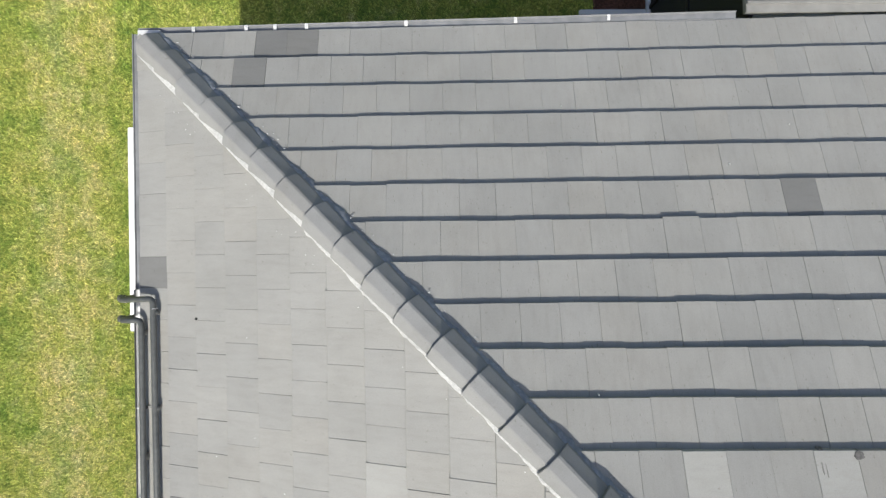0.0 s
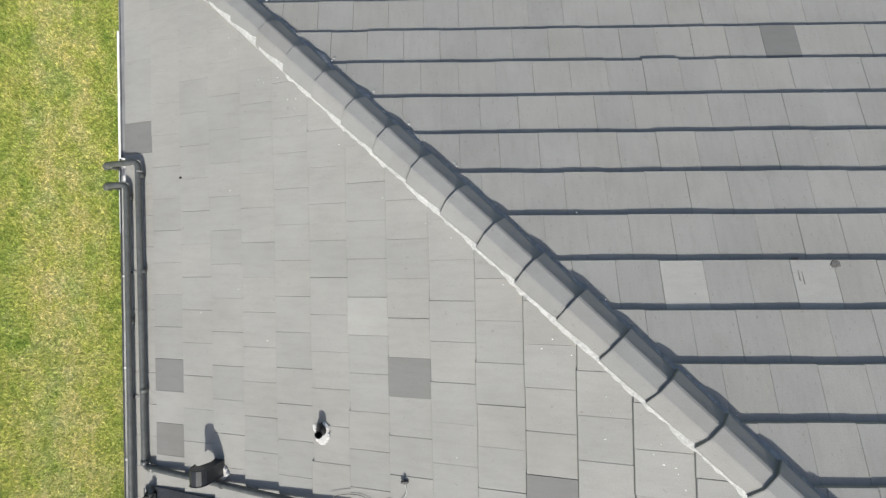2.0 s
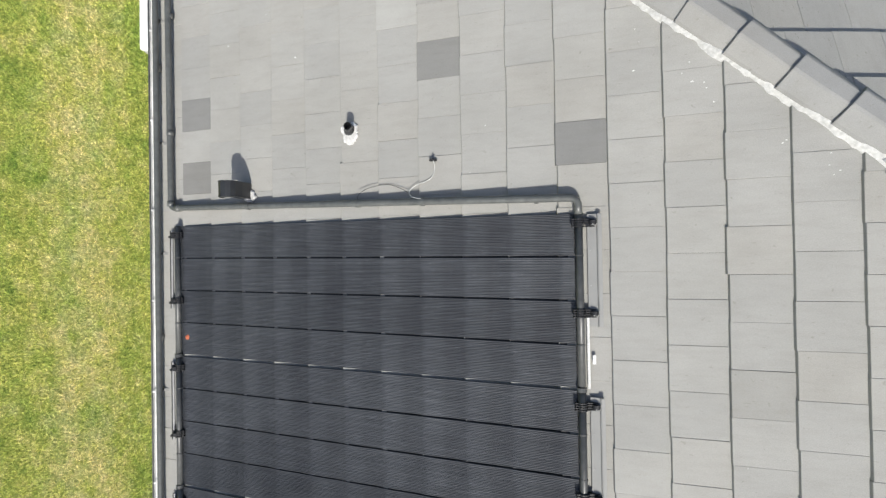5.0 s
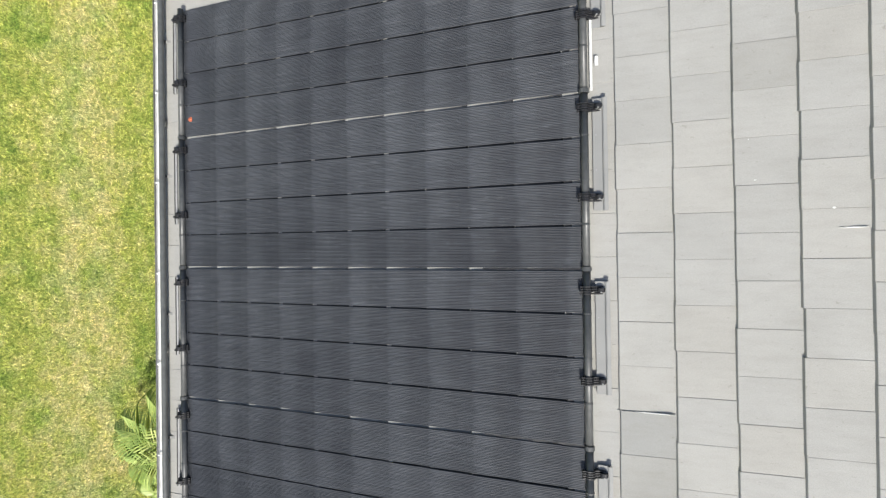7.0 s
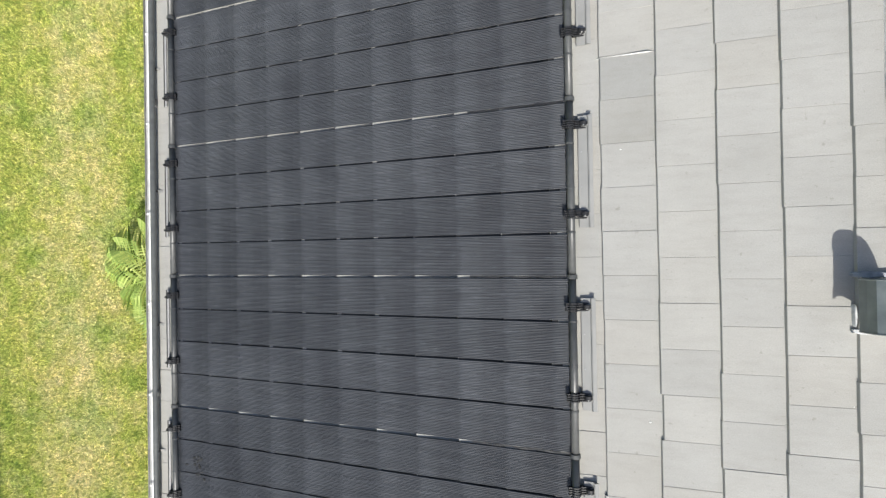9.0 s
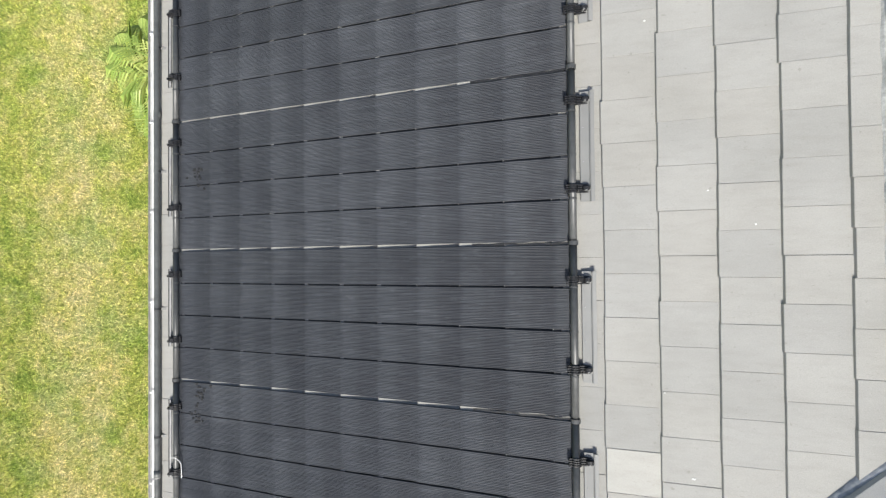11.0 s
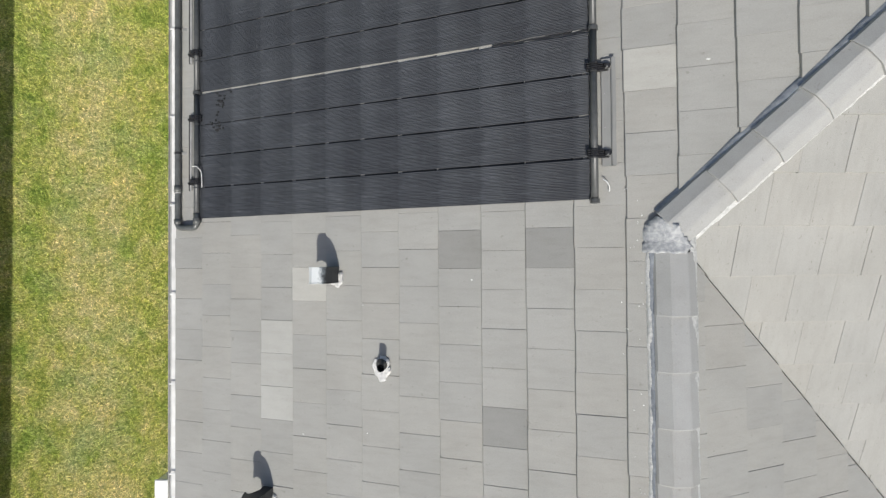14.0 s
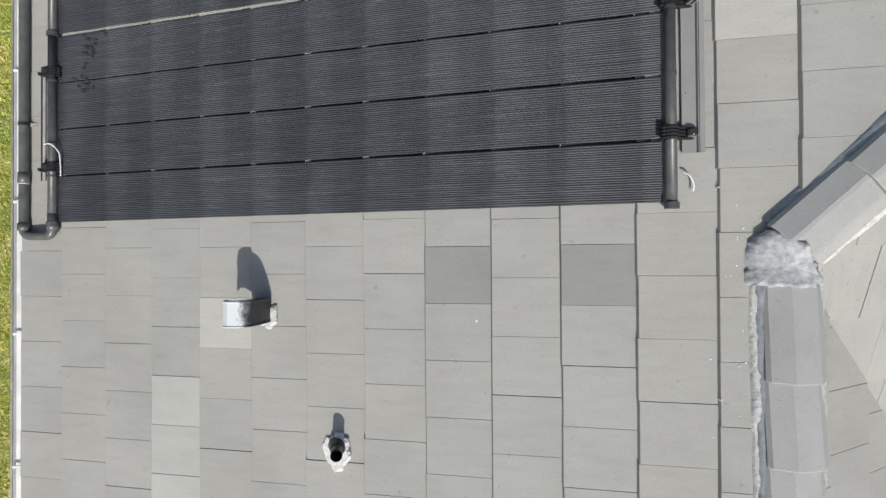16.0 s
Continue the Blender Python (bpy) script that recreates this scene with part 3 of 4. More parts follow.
def trowelled(row, corners, rise, seed, label="smeared white mortar"):
    """A trowelled patch of mortar over a joint between cap rows, with a ragged rim between corner points."""
    rim, n = [], len(corners)
    for (p, q) in zip(corners, corners[1:] + corners[:1]):
        p, q = Vector(p), Vector(q)
        m = max(6, int((q - p).length / 0.012))
        for k in range(m):
            c = p + (q - p) * (k / m)
            w = Vector((noise.noise(c * 28 + Vector((seed, 0, 0))), noise.noise(c * 28 + Vector((0, seed, 0))), 0)) * 0.016
            rim.append(c + w)
    mid = sum(rim, Vector()) / len(rim)

    def skin(q):
        """The height of the patch at a place, drawn evenly from its rim."""
        ws = [1 / ((q.x - p.x) ** 2 + (q.y - p.y) ** 2 + 1e-5) for p in rim]
        return sum(w * p.z for w, p in zip(ws, rim)) / sum(ws)

    bm = bmesh.new()
    rings = []
    for f, h in ((1.0, -0.045), (0.985, 0.0), (0.8, rise * 0.6), (0.6, rise * 0.9), (0.4, rise), (0.2, rise)):
        ringv = []
        for p in rim:
            q = mid + (p - mid) * f
            z = skin(q) + 0.004 * noise.noise(q * 26) + 0.002 * noise.noise(q * 70) if f < 0.98 else q.z
            ringv.append(bm.verts.new((q.x, q.y, z + h)))
        rings.append(ringv)
    top = bm.verts.new((mid.x, mid.y, skin(mid) + rise))
    for u, w in zip(rings, rings[1:]):
        for k in range(len(u)):
            j = (k + 1) % len(u)
            bm.faces.new((u[k], u[j], w[j], w[k]))
    for k in range(len(rim)):
        bm.faces.new((rings[-1][k], rings[-1][(k + 1) % len(rim)], top))
    part("mortar_smear", bm, MORTAR_SMEAR, row, label, True)


def at(x, y, dz):
    return (x, y, west(x, y) + dz)


trowelled(ridge_wing, [at(1.190, J[1] - 0.165, 0.020), at(1.195, J[1] + 0.02, 0.024), at(1.265, J[1] + 0.085, 0.064), at(1.37, J[1] + 0.01, 0.104), (1.500, J[1] - 0.135, west(WX, 0) + 0.018), (1.43, J[1] - 0.18, west(WX, 0) + 0.054), (1.35, J[1] - 0.175, west(WX, 0) + 0.054), (1.25, J[1] - 0.17, west(WX, 0) + 0.010)], 0.002, 1.0)
trowelled(ridge_main, [at(2.42, -3.30, 0.02), at(2.50, -3.265, 0.05), at(2.60, -3.25, 0.085), (2.72, -3.26, west(RX, 0) + 0.088), (2.72, -3.32, west(RX, 0) + 0.088), at(2.58, -3.335, 0.085), at(2.535, -3.37, 0.06), at(2.515, -3.45, 0.04), at(2.488, -3.45, 0.028), at(2.462, -3.35, 0.022)], 0.003, 4.0)
cap_row("hip_northeast", on(main_east, (EEAVE - 0.05, NW[1] - 0.05)), on(west, (RX + 0.1, R1[1] + 0.1)), "row of grey cap tiles along the far hip", 0.03)
cap_row("hip_southeast", on(main_east, (EEAVE - 0.05, SY + 0.05)), on(west, (RX + 0.1, R2[1] - 0.1)), "row of grey cap tiles along the far hip", 0.03)

# ---- house below, gutters, ground ----
def wall_box(name, lo, hi, label):
    bm = box(bmesh.new(), lo, hi)
    return tagged(part(name, bm, STUCCO), label, "wall", "", "structure")


T = 0.2
wall_box("wall_west", (EX + 0.5, SEND + 0.3, 0), (EX + 0.5 + T, EY - 0.5, 2.5), "cream stucco house wall under the eave")
wall_box("wall_north", (EX + 0.5 + T, EY - 0.5 - T, 0), (EEAVE - 0.5 - T, EY - 0.5, 2.5), "cream stucco house wall under the eave")
wall_box("wall_east", (EEAVE - 0.5 - T, SY + 0.5, 0), (EEAVE - 0.5, EY - 0.5, 2.5), "cream stucco house wall under the eave")
wall_box("wall_south", (VX, SY + 0.5, 0), (EEAVE - 0.5 - T, SY + 0.5 + T, 2.5), "cream stucco house wall under the eave")
wall_box("wall_wing", (VX - 0.5 - T, SEND + 0.3, 0), (VX - 0.5, SY + 0.5, 2.5), "cream stucco house wall under the eave")
wall_box("wall_end", (EX + 0.5 + T, SEND + 0.3, 0), (VX - 0.5 - T, SEND + 0.3 + T, 2.5), "cream stucco house wall under the eave")
bm = box(bmesh.new(), (EX + 0.01, SEND, 2.44), (EX + 0.5, EY - 0.125, 2.46))
box(bm, (EX + 0.5, EY - 0.5, 2.44), (EEAVE, EY - 0.125, 2.46))
tagged(part("soffit", bm, SOFFIT), "white soffit boards under the eaves", "soffit", "", "structure")
bm = box(bmesh.new(), (EX + 0.035, SEND, 2.44), (EX + 0.055, EY - 0.115, 2.58))
box(bm, (EX + 0.055, EY - 0.135, 2.44), (EEAVE, EY - 0.115, 2.58))
tagged(part("fascia", bm, SOFFIT), "white fascia board behind the gutter", "fascia", "", "structure")


SHALLOW = ((0.004, 2.60), (0.004, 2.573), (0.076, 2.570), (0.080, 2.590), (0.086, 2.590), (0.086, 2.528), (0.062, 2.485), (0.0, 2.50), (0.0, 2.60))
RAISED = ((0.004, 2.645), (0.004, 2.632), (0.080, 2.630), (0.082, 2.644), (0.090, 2.646), (0.092, 2.60), (0.086, 2.528), (0.062, 2.485), (0.0, 2.50), (0.0, 2.645))


def gutter(name, a, b, out, label, mat, prof, clips=(), hangers=()):
    """An open gutter; out: plan direction away from the wall; clips by x along it, hangers by y."""
    a, b, o = Vector((*a, 0)), Vector((*b, 0)), Vector((*out, 0))
    v = [(p + o * w) + Vector((0, 0, z)) for p in (a, b) for w, z in prof]
    n = len(prof)
    f = [(i, (i + 1) % n, n + (i + 1) % n, n + i) for i in range(n)] + [tuple(range(n))[::-1], tuple(range(n, 2 * n))]
    g = empty(name, label, "gutter", "structure")
    ob = new("trough", mesh_of("trough", v, f, mat))
    ob.parent = g
    d = (b - a)
    for x in clips:
        c = a + d * ((x - a.x) / d.x)
        bm = box(bmesh.new(), (c.x - 0.017, c.y + 0.030, 2.646), (c.x + 0.017, c.y + 0.088, 2.656), 0.003)
        box(bm, (c.x - 0.008, c.y + 0.050, 2.656), (c.x + 0.008, c.y + 0.068, 2.662), 0.002)
        part("clip", bm, GUTTER, g, "pale metal clip")
    for y in hangers:
        bm = box(bmesh.new(), (a.x - 0.080, y - 0.009, 2.598), (a.x, y + 0.009, 2.606), 0.002)
        box(bm, (a.x - 0.040, y - 0.004, 2.571), (a.x - 0.034, y + 0.004, 2.599))
        part("hanger", bm, mat, g)
    return g


gw = gutter("gutter_west", (EX - 0.006, SEND), (EX - 0.006, -0.42), (-1, 0), "white aluminium gutter along the eave with hanger straps", GUTTER, SHALLOW, (), [-0.68 - 0.8975 * k for k in range(26)])
part("lip", tube(bmesh.new(), [(EX - 0.096, SEND, 2.593), (EX - 0.096, -0.42, 2.593)], 0.0085, 10), LIP, gw, "weathered grey rolled lip", True)
gutter("gutter_corner_run", (EX + 0.030, -0.418), (EX + 0.030, eave_n(EX) + 0.02), (-1, 0), "dull grey aluminium gutter tucked under the tile edge", GUTTER_GREY, RAISED)
gutter("gutter_north", (EX, eave_n(EX) - 0.018), (3.05, eave_n(3.05) - 0.018), (0, 1), "dull grey aluminium gutter along the north eave", GUTTER_GREY, RAISED, (-2.29, -1.78, -1.50, -1.195, -0.225, 0.85, 1.77))
CY = eave_n(EX)
bm = bmesh.new()
box(bm, (EX + 0.012, CY - 0.010, 2.668), (EX + 0.225, CY + 0.045, 2.676), 0.003)
box(bm, (EX + 0.014, CY - 0.008, 2.56), (EX + 0.020, CY + 0.037, 2.669))
box(bm, (EX + 0.014, CY + 0.037, 2.56), (EX + 0.223, CY + 0.043, 2.669))
tagged(part("gutter_corner", bm, GUTTER), "bright metal corner piece on the gutter", "gutter", "", "structure")

# lawn
bm = bmesh.new()
g = bmesh.ops.create_grid(bm, x_segments=60, y_segments=60, size=1)["verts"]
for v in g:
    v.co = Vector((math.copysign(abs(v.co.x) ** 4, v.co.x) * 900, math.copysign(abs(v.co.y) ** 4, v.co.y) * 900 - 6, 0))
tagged(part("ground", bm, SOIL), "mown lawn with green and straw-coloured patches", "lawn", "", "structure")


def blades(name, x0, x1, y0, y1, per, label, seed):
    r = np.random.default_rng(seed)
    n = int((x1 - x0) * (y1 - y0) * per)
    x, y = r.uniform(x0, x1, n), r.uniform(y0, y1, n)
    ang, ln, w = r.uniform(0, 2 * np.pi, n), r.uniform(0.025, 0.062, n), r.uniform(0.0023, 0.0044, n)
    lean = r.uniform(0.4, 0.97, n)
    dx, dy = np.cos(ang), np.sin(ang)
    v = np.empty((n, 5, 3))
    for i, (t, k) in enumerate(((0, 1), (0, -1), (0.55, -0.8), (0.55, 0.8), (1, 0))):
        out = ln * lean * t ** 1.4
        up = ln * np.sqrt(1 - lean ** 2 * 0.9) * t * (1 - 0.25 * t)
        v[:, i, 0], v[:, i, 1], v[:, i, 2] = x + dx * out - dy * w * k, y + dy * out + dx * w * k, up + 0.002
    base = np.arange(n)[:, None] * 5
    quads, tris = (base + np.array([0, 1, 2, 3])).tolist(), (base + np.array([3, 2, 4])).tolist()
    me = bpy.data.meshes.new(name)
    me.from_pydata(v.reshape(-1, 3).tolist(), [], quads + tris)
    me.materials.append(BLADE)
    return tagged(new(name, me), label, "grass", "", "stuff")


blades("grass", -6.9, -2.85, -17.6, 4.3, 5200, "short mown grass, green with straw-yellow patches", 3)
blades("grass", -2.85, 2.45, 2.2, 4.3, 3200, "short mown grass in the shade of the house", 4)
blades("grass", 2.45, 3.25, 2.2, 3.40, 3200, "short mown grass in the shade of the house", 6)

# neighbour's house, unseen, added to cast the shade on the edge of the lawn
nb = empty("neighbour_house", "unseen neighbouring stucco house with a grey hip roof", "house")
part("wall", box(bmesh.new(), (-15.0, -34, 0), (-7.2, -12.7, 2.5)), STUCCO, nb)
bm = bmesh.new()
lo = [bm.verts.new(p) for p in ((-15.6, -34.6, 2.5), (-6.59, -34.6, 2.5), (-6.59, -12.1, 2.5), (-15.6, -12.1, 2.5))]
hi = [bm.verts.new(p) for p in ((-15.6, -34.6, 2.6), (-6.59, -34.6, 2.6), (-6.59, -12.1, 2.6), (-15.6, -12.1, 2.6))]
rd = [bm.verts.new((-11.1, -30.1, 4.4)), bm.verts.new((-11.1, -16.6, 4.4))]
bm.faces.new(lo[::-1])
for i in range(4):
    bm.faces.new((lo[i], lo[(i + 1) % 4], hi[(i + 1) % 4], hi[i]))
bm.faces.new((hi[0], hi[1], rd[0])), bm.faces.new((hi[1], hi[2], rd[1], rd[0])), bm.faces.new((hi[2], hi[3], rd[1])), bm.faces.new((hi[3], hi[0], rd[0], rd[1]))
part("roof", bm, TILE_W, nb)


# ---- solar pool collectors ----
PX0, PX1, PY0, PITCH = -2.521, 0.863, -3.54, 1.2335
SEAM, GAP = 0.0105, 0.0250               # between the mats of a panel, and between panels
MAT_W = (PITCH - GAP - 3 * SEAM) / 4
# how the mat lies over one tile course: part of the course, depth below a line from edge to edge
DRAPE = ((0.0, 0.004), (0.06, 0.002), (0.30, 0.002), (0.55, 0.0045), (0.80, 0.007), (0.93, 0.0045))


def lean(k):
    """How far the upper end of panel k stands north of its lower end."""
    return -0.038 + 0.0095 * k - 0.0014 * max(0, k - 3) ** 2


def mat_mesh(shear):
    """One collector mat of round tubes lying side by side, as wide as a quarter of a panel, draped over the tile butts."""
    tubes = 26
    xs = [(PX0, 0.003)] + [(EX + CW * (k + f), d) for k in range(17) for f, d in DRAPE if PX0 + 0.004 < EX + CW * (k + f) < PX1 - 0.004] + [(PX1, 0.003)]
    tube_rim = ((0.0, 0.0), (0.14, 0.0013), (0.32, 0.0022), (0.5, 0.0025), (0.68, 0.0022), (0.86, 0.0013))
    r = random.Random(17)
    edge = [0.0]
    for t in range(tubes):
        edge.append(edge[-1] + r.uniform(0.82, 1.18))
    edge = [e / edge[-1] for e in edge]
    v, f = [], []
    for x, d in xs:
        y0, z0 = shear * (x - PX0) / (PX1 - PX0), M * (x - PX0) + 0.0220 - d
        wide = MAT_W + 0.001 - 0.006 * (x - PX0) / (PX1 - PX0)
        y0 -= (MAT_W - wide) / 2
        for t in range(tubes):
            for k, h in tube_rim:
                v.append((x, y0 - (edge[t] + k * (edge[t + 1] - edge[t])) * wide, z0 + h))
        v.append((x, y0 - wide, z0))
    row = tubes * len(tube_rim) + 1
    for i in range(len(xs) - 1):
        f += [(i * row + k, i * row + k + 1, (i + 1) * row + k + 1, (i + 1) * row + k) for k in range(row - 1)]
    n = len(v)
    for i in range(len(xs)):
        for e in (0, row - 1):
            p = v[i * row + e]
            v.append((p[0], p[1], p[2] - 0.008))
    for i in range(len(xs) - 1):
        a, b = n + 2 * i, n + 2 * i + 2
        f += [(a, i * row, (i + 1) * row, b), (i * row + row - 1, a + 1, b + 1, (i + 1) * row + row - 1)]
    return mesh_of("tube_mat", v, [q[::-1] for q in f], PANEL)


def seam_shade_bm(y, shear):
    """An added black strip for the shade between two mats, set below their faces and cut away to a thread at the lower
    tile edges.
    """
    bm = bmesh.new()
    q = [(EX + CW * (k + f), d, w) for k in range(17) for f, d, w in (((0.005, 0.012, 0.0095), (0.10, 0.012, 0.0095)) if k < 8 else ((0.01, 0.0165, -0.011), (0.10, 0.0140, -0.011))) + ((0.105, 0.0130, -0.011), (0.985, -0.0065, -0.011))]
    q = [(PX0 + 0.002, 0.004, -0.011)] + [p for p in q if PX0 + 0.01 < p[0] < PX1 - 0.01] + [(PX1 - 0.002, 0.0, -0.011)]
    rows = [[bm.verts.new((x, y + e + shear * (x - PX0) / (PX1 - PX0), west(x, 0) + d)) for e in (w, 0.011)] for x, d, w in q]
    for a, b in zip(rows, rows[1:]):
        bm.faces.new((a[0], a[1], b[1], b[0]))
    return bm


def strap_bm(y, shear):
    """A limp black strip lying in the joint between two panels at its upper end."""
    bm = bmesh.new()
    rows = []
    for i in range(13):
        x = PX1 - 0.66 + 0.66 * i / 12
        c = y + shear * (x - PX0) / (PX1 - PX0) + 0.004 * math.sin(i * 1.7)
        rows.append([bm.verts.new((x, c + w, west(x, 0) + 0.021 + 0.003 * math.sin(i * 2.3))) for w in (-0.007, 0.006)])
    for p, q in zip(rows, rows[1:]):
        bm.faces.new((p[0], p[1], q[1], q[0]))
    return bm


def up(x, dz):
    return west(x, 0) + dz


def ring(bm, x, y, z, r, long):
    return tube(bm, [(x, y - long / 2, z), (x, y + long / 2, z)], r, 14)


def clamp_bm(x0, x1, y, z, dirn):
    """A hold-down clamp: four ribs strapped round a header, a slanting foot and a bolted ear."""
    bm = bmesh.new()
    for k in (-0.024, -0.008, 0.008, 0.024):
        ring(bm, x0, y + k, z, 0.037, 0.010)
        box(bm, (min(x0 - 0.052 * dirn, x1), y + k - 0.005, z - 0.012), (max(x0 - 0.052 * dirn, x1), y + k + 0.005, z + 0.016), 0.002)
    box(bm, (min(x1, x1 - 0.055 * dirn), y - 0.030, z - 0.055), (max(x1, x1 - 0.055 * dirn), y + 0.030, z + 0.010), 0.004)
    tube(bm, [(x1 - 0.035 * dirn, y - 0.014, z + 0.024), (x1 - 0.035 * dirn, y + 0.014, z + 0.024)], 0.026, 12)
    box(bm, (min(x1, x1 + 0.018 * dirn), y - 0.026, z - 0.03), (max(x1, x1 + 0.018 * dirn), y - 0.006, z + 0.022), 0.003)
    return bm


def panel(k):
    y0, sh = PY0 - PITCH * k, lean(k)
    p = empty("solar_panel", "black ribbed plastic solar pool heating panel lying on roof tiles", "solar panel", "", "pool heating panels")
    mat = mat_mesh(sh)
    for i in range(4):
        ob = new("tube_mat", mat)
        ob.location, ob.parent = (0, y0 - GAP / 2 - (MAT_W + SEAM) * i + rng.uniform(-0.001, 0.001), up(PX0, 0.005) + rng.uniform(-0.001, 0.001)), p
    for i in range(1, 4):
        part("seam_shade", seam_shade_bm(y0 - GAP / 2 - (MAT_W + SEAM) * i + SEAM / 2, sh), CLAMP, p)
    if 0 < k < 7:
        part("strap", strap_bm(y0 - PITCH, lean(k + 1)), CLAMP, p, "limp black strip between two panels")
    for nm, x, dz, ya, yb in (("lower_header", -2.545, 0.052, y0, y0 - PITCH), ("upper_header", 0.887, 0.050, y0 + sh, y0 + lean(k + 1) - PITCH)):
        z = up(x, dz)
        h = part(nm, tube(bmesh.new(), [(x, ya - 0.004, z), (x, yb + 0.004, z)], 0.0262, 16), HEADER, p, "", True)
        for i in range(1, 5):
            part("collar", ring(bmesh.new(), x, ya + (yb - ya) / 4 * i, z, 0.0292 if i < 4 else 0.0345, 0.012 if i < 4 else 0.03), HEADER, h)
    c0, c1 = y0 - 0.095 - 0.022 * k, y0 - 0.715 - 0.022 * k
    ym = (c0 + c1) / 2
    # lower rail with its clamps
    z = up(-2.545, 0.052)
    rail = part("rail", box(bmesh.new(), (-2.650, ym - 0.39, up(-2.625, 0.010)), (-2.590, ym + 0.36, up(-2.625, 0.020)), 0.002), STEEL, p, "grey metal mounting rail")
    part("rail_edge", box(bmesh.new(), (-2.650, ym - 0.388, up(-2.646, 0.020)), (-2.641, ym + 0.358, up(-2.646, 0.032)), 0.002), CLAMP, rail, "dark rail edge")
    part("rail_lip", box(bmesh.new(), (-2.632, ym - 0.385, up(-2.624, 0.020)), (-2.616, ym + 0.355, up(-2.624, 0.034)), 0.002), RAIL_LIP, rail)
    for s in (c0 - ym, c1 - ym):
        part("clamp", clamp_bm(-2.545, -2.605, ym + s, z, -1), CLAMP, p, "black plastic hold-down clamp")
    ym -= 0.026
    xr, z = 0.988, up(0.887, 0.050)
    bm = bmesh.new()
    q = [(xr - 0.043, up(xr - 0.043, 0.016)), (xr + 0.018, up(xr + 0.018, 0.016)), (xr + 0.018, up(xr + 0.018, 0.043)), (xr + 0.043, up(xr + 0.043, 0.033)), (xr + 0.043, up(xr + 0.043, 0.027)), (xr + 0.014, up(xr + 0.014, 0.038)), (xr + 0.014, up(xr + 0.014, 0.022)), (xr - 0.043, up(xr - 0.043, 0.022))]
    a = [bm.verts.new((x, ym - 0.40, zz)) for x, zz in q]
    b = [bm.verts.new((x, ym + 0.37, zz)) for x, zz in q]
    bm.faces.new(a), bm.faces.new(b[::-1])
    for i in range(8):
        bm.faces.new((a[i], a[(i + 1) % 8], b[(i + 1) % 8], b[i]))
    rail = part("rail", bm, STEEL, p, "weathered grey mounting rail")
    for s in (-0.12, 0.12):
        part("screw", ring(bmesh.new(), xr - 0.025, ym + s, up(xr - 0.025, 0.024), 0.0035, 0.006), RAIL_LIP, rail)
    for s in (c0 - c1, c1 - c0):
        c = part("clamp", clamp_bm(0.887, 1.012, ym + s / 2, z, 1), CLAMP, p, "black plastic hold-down clamp")
        for dx in (0.082, 0.108):
            part("bolt", tube(bmesh.new(), [(0.887 + dx, ym + s / 2 - 0.012, z + 0.01), (0.887 + dx, ym + s / 2 - 0.012, z + 0.052)], 0.005, 8), STEEL, c)
    return p


for k in range(8):
    panel(k)

# ---- pool pipes ----
ZP = 0.048


def pipe_at(x, y, dz=ZP):
    return (x, y, up(x, dz))


ret = empty("return_pipe", "weathered black plastic pipe along the eave, elbowed over the gutter", "pipe")
PR = 0.0280
yb = PY0 - 8 * PITCH - 0.075
part("run", tube(bmesh.new(), [(-2.95, -0.70, 2.738), pipe_at(-2.772, -0.70, 0.075), pipe_at(-2.772, yb), pipe_at(-2.545, yb - 0.004), pipe_at(-2.545, yb + 0.14, 0.052)], PR, 16, 0.06), PIPE, ret, "", True)
part("drop", tube(bmesh.new(), [(-2.93, -0.70, 2.738), (-2.97, -0.70, 2.737), (-2.97, -0.69, 1.95), (-2.37, -0.66, 1.75), (-2.37, -0.66, 0.3)], PR, 14, 0.04), PIPE, ret, "", True)
sup = empty("supply_pipe", "weathered black plastic pipe running up the roof to the panels", "pipe")
part("run", tube(bmesh.new(), [(-2.95, -0.505, 2.738), pipe_at(-2.628, -0.495, 0.075), pipe_at(-2.620, -3.372), pipe_at(0.878, -3.488, 0.066), pipe_at(0.887, -3.60, 0.050)], PR, 16, 0.058), PIPE, sup, "", True)
part("drop", tube(bmesh.new(), [(-2.93, -0.505, 2.738), (-2.978, -0.505, 2.737), (-2.978, -0.49, 1.95), (-2.37, -0.46, 1.75), (-2.37, -0.46, 0.3)], PR, 14, 0.04), PIPE, sup, "", True)
for y in (-1.52, -2.65):
    part("coupling", ring(bmesh.new(), -2.620, y, up(-2.620, ZP), 0.0345, 0.05), PIPE, sup, "", True)
for y in (-0.62, -0.94):
    part("coupling", ring(bmesh.new(), -2.620 if y > -0.7 else -2.772, y + (0 if y > -0.7 else 0.12), up(-2.620 if y > -0.7 else -2.772, ZP + 0.004), 0.0345, 0.05), PIPE, sup if y > -0.7 else ret, "", True)
for y in (-6.785, -13.10):
    part("coupling", ring(bmesh.new(), -2.772, y, up(-2.772, ZP), 0.0315, 0.065), HEADER, ret, "", True)
    part("cement_ring", ring(bmesh.new(), -2.772, y - 0.036, up(-2.772, ZP), 0.0305, 0.007), SEALANT, ret, "white cement at a joint", True)
for x in (-2.705, -2.925):
    part("cement_ring", tube(bmesh.new(), [(x - 0.003, -0.497 if x > -2.8 else -0.504, up(x, 0.075) if x > -2.8 else 2.738), (x + 0.003, -0.497 if x > -2.8 else -0.504, up(x, 0.077) if x > -2.8 else 2.738)], 0.0305, 14), SEALANT, sup, "white cement at a joint", True)
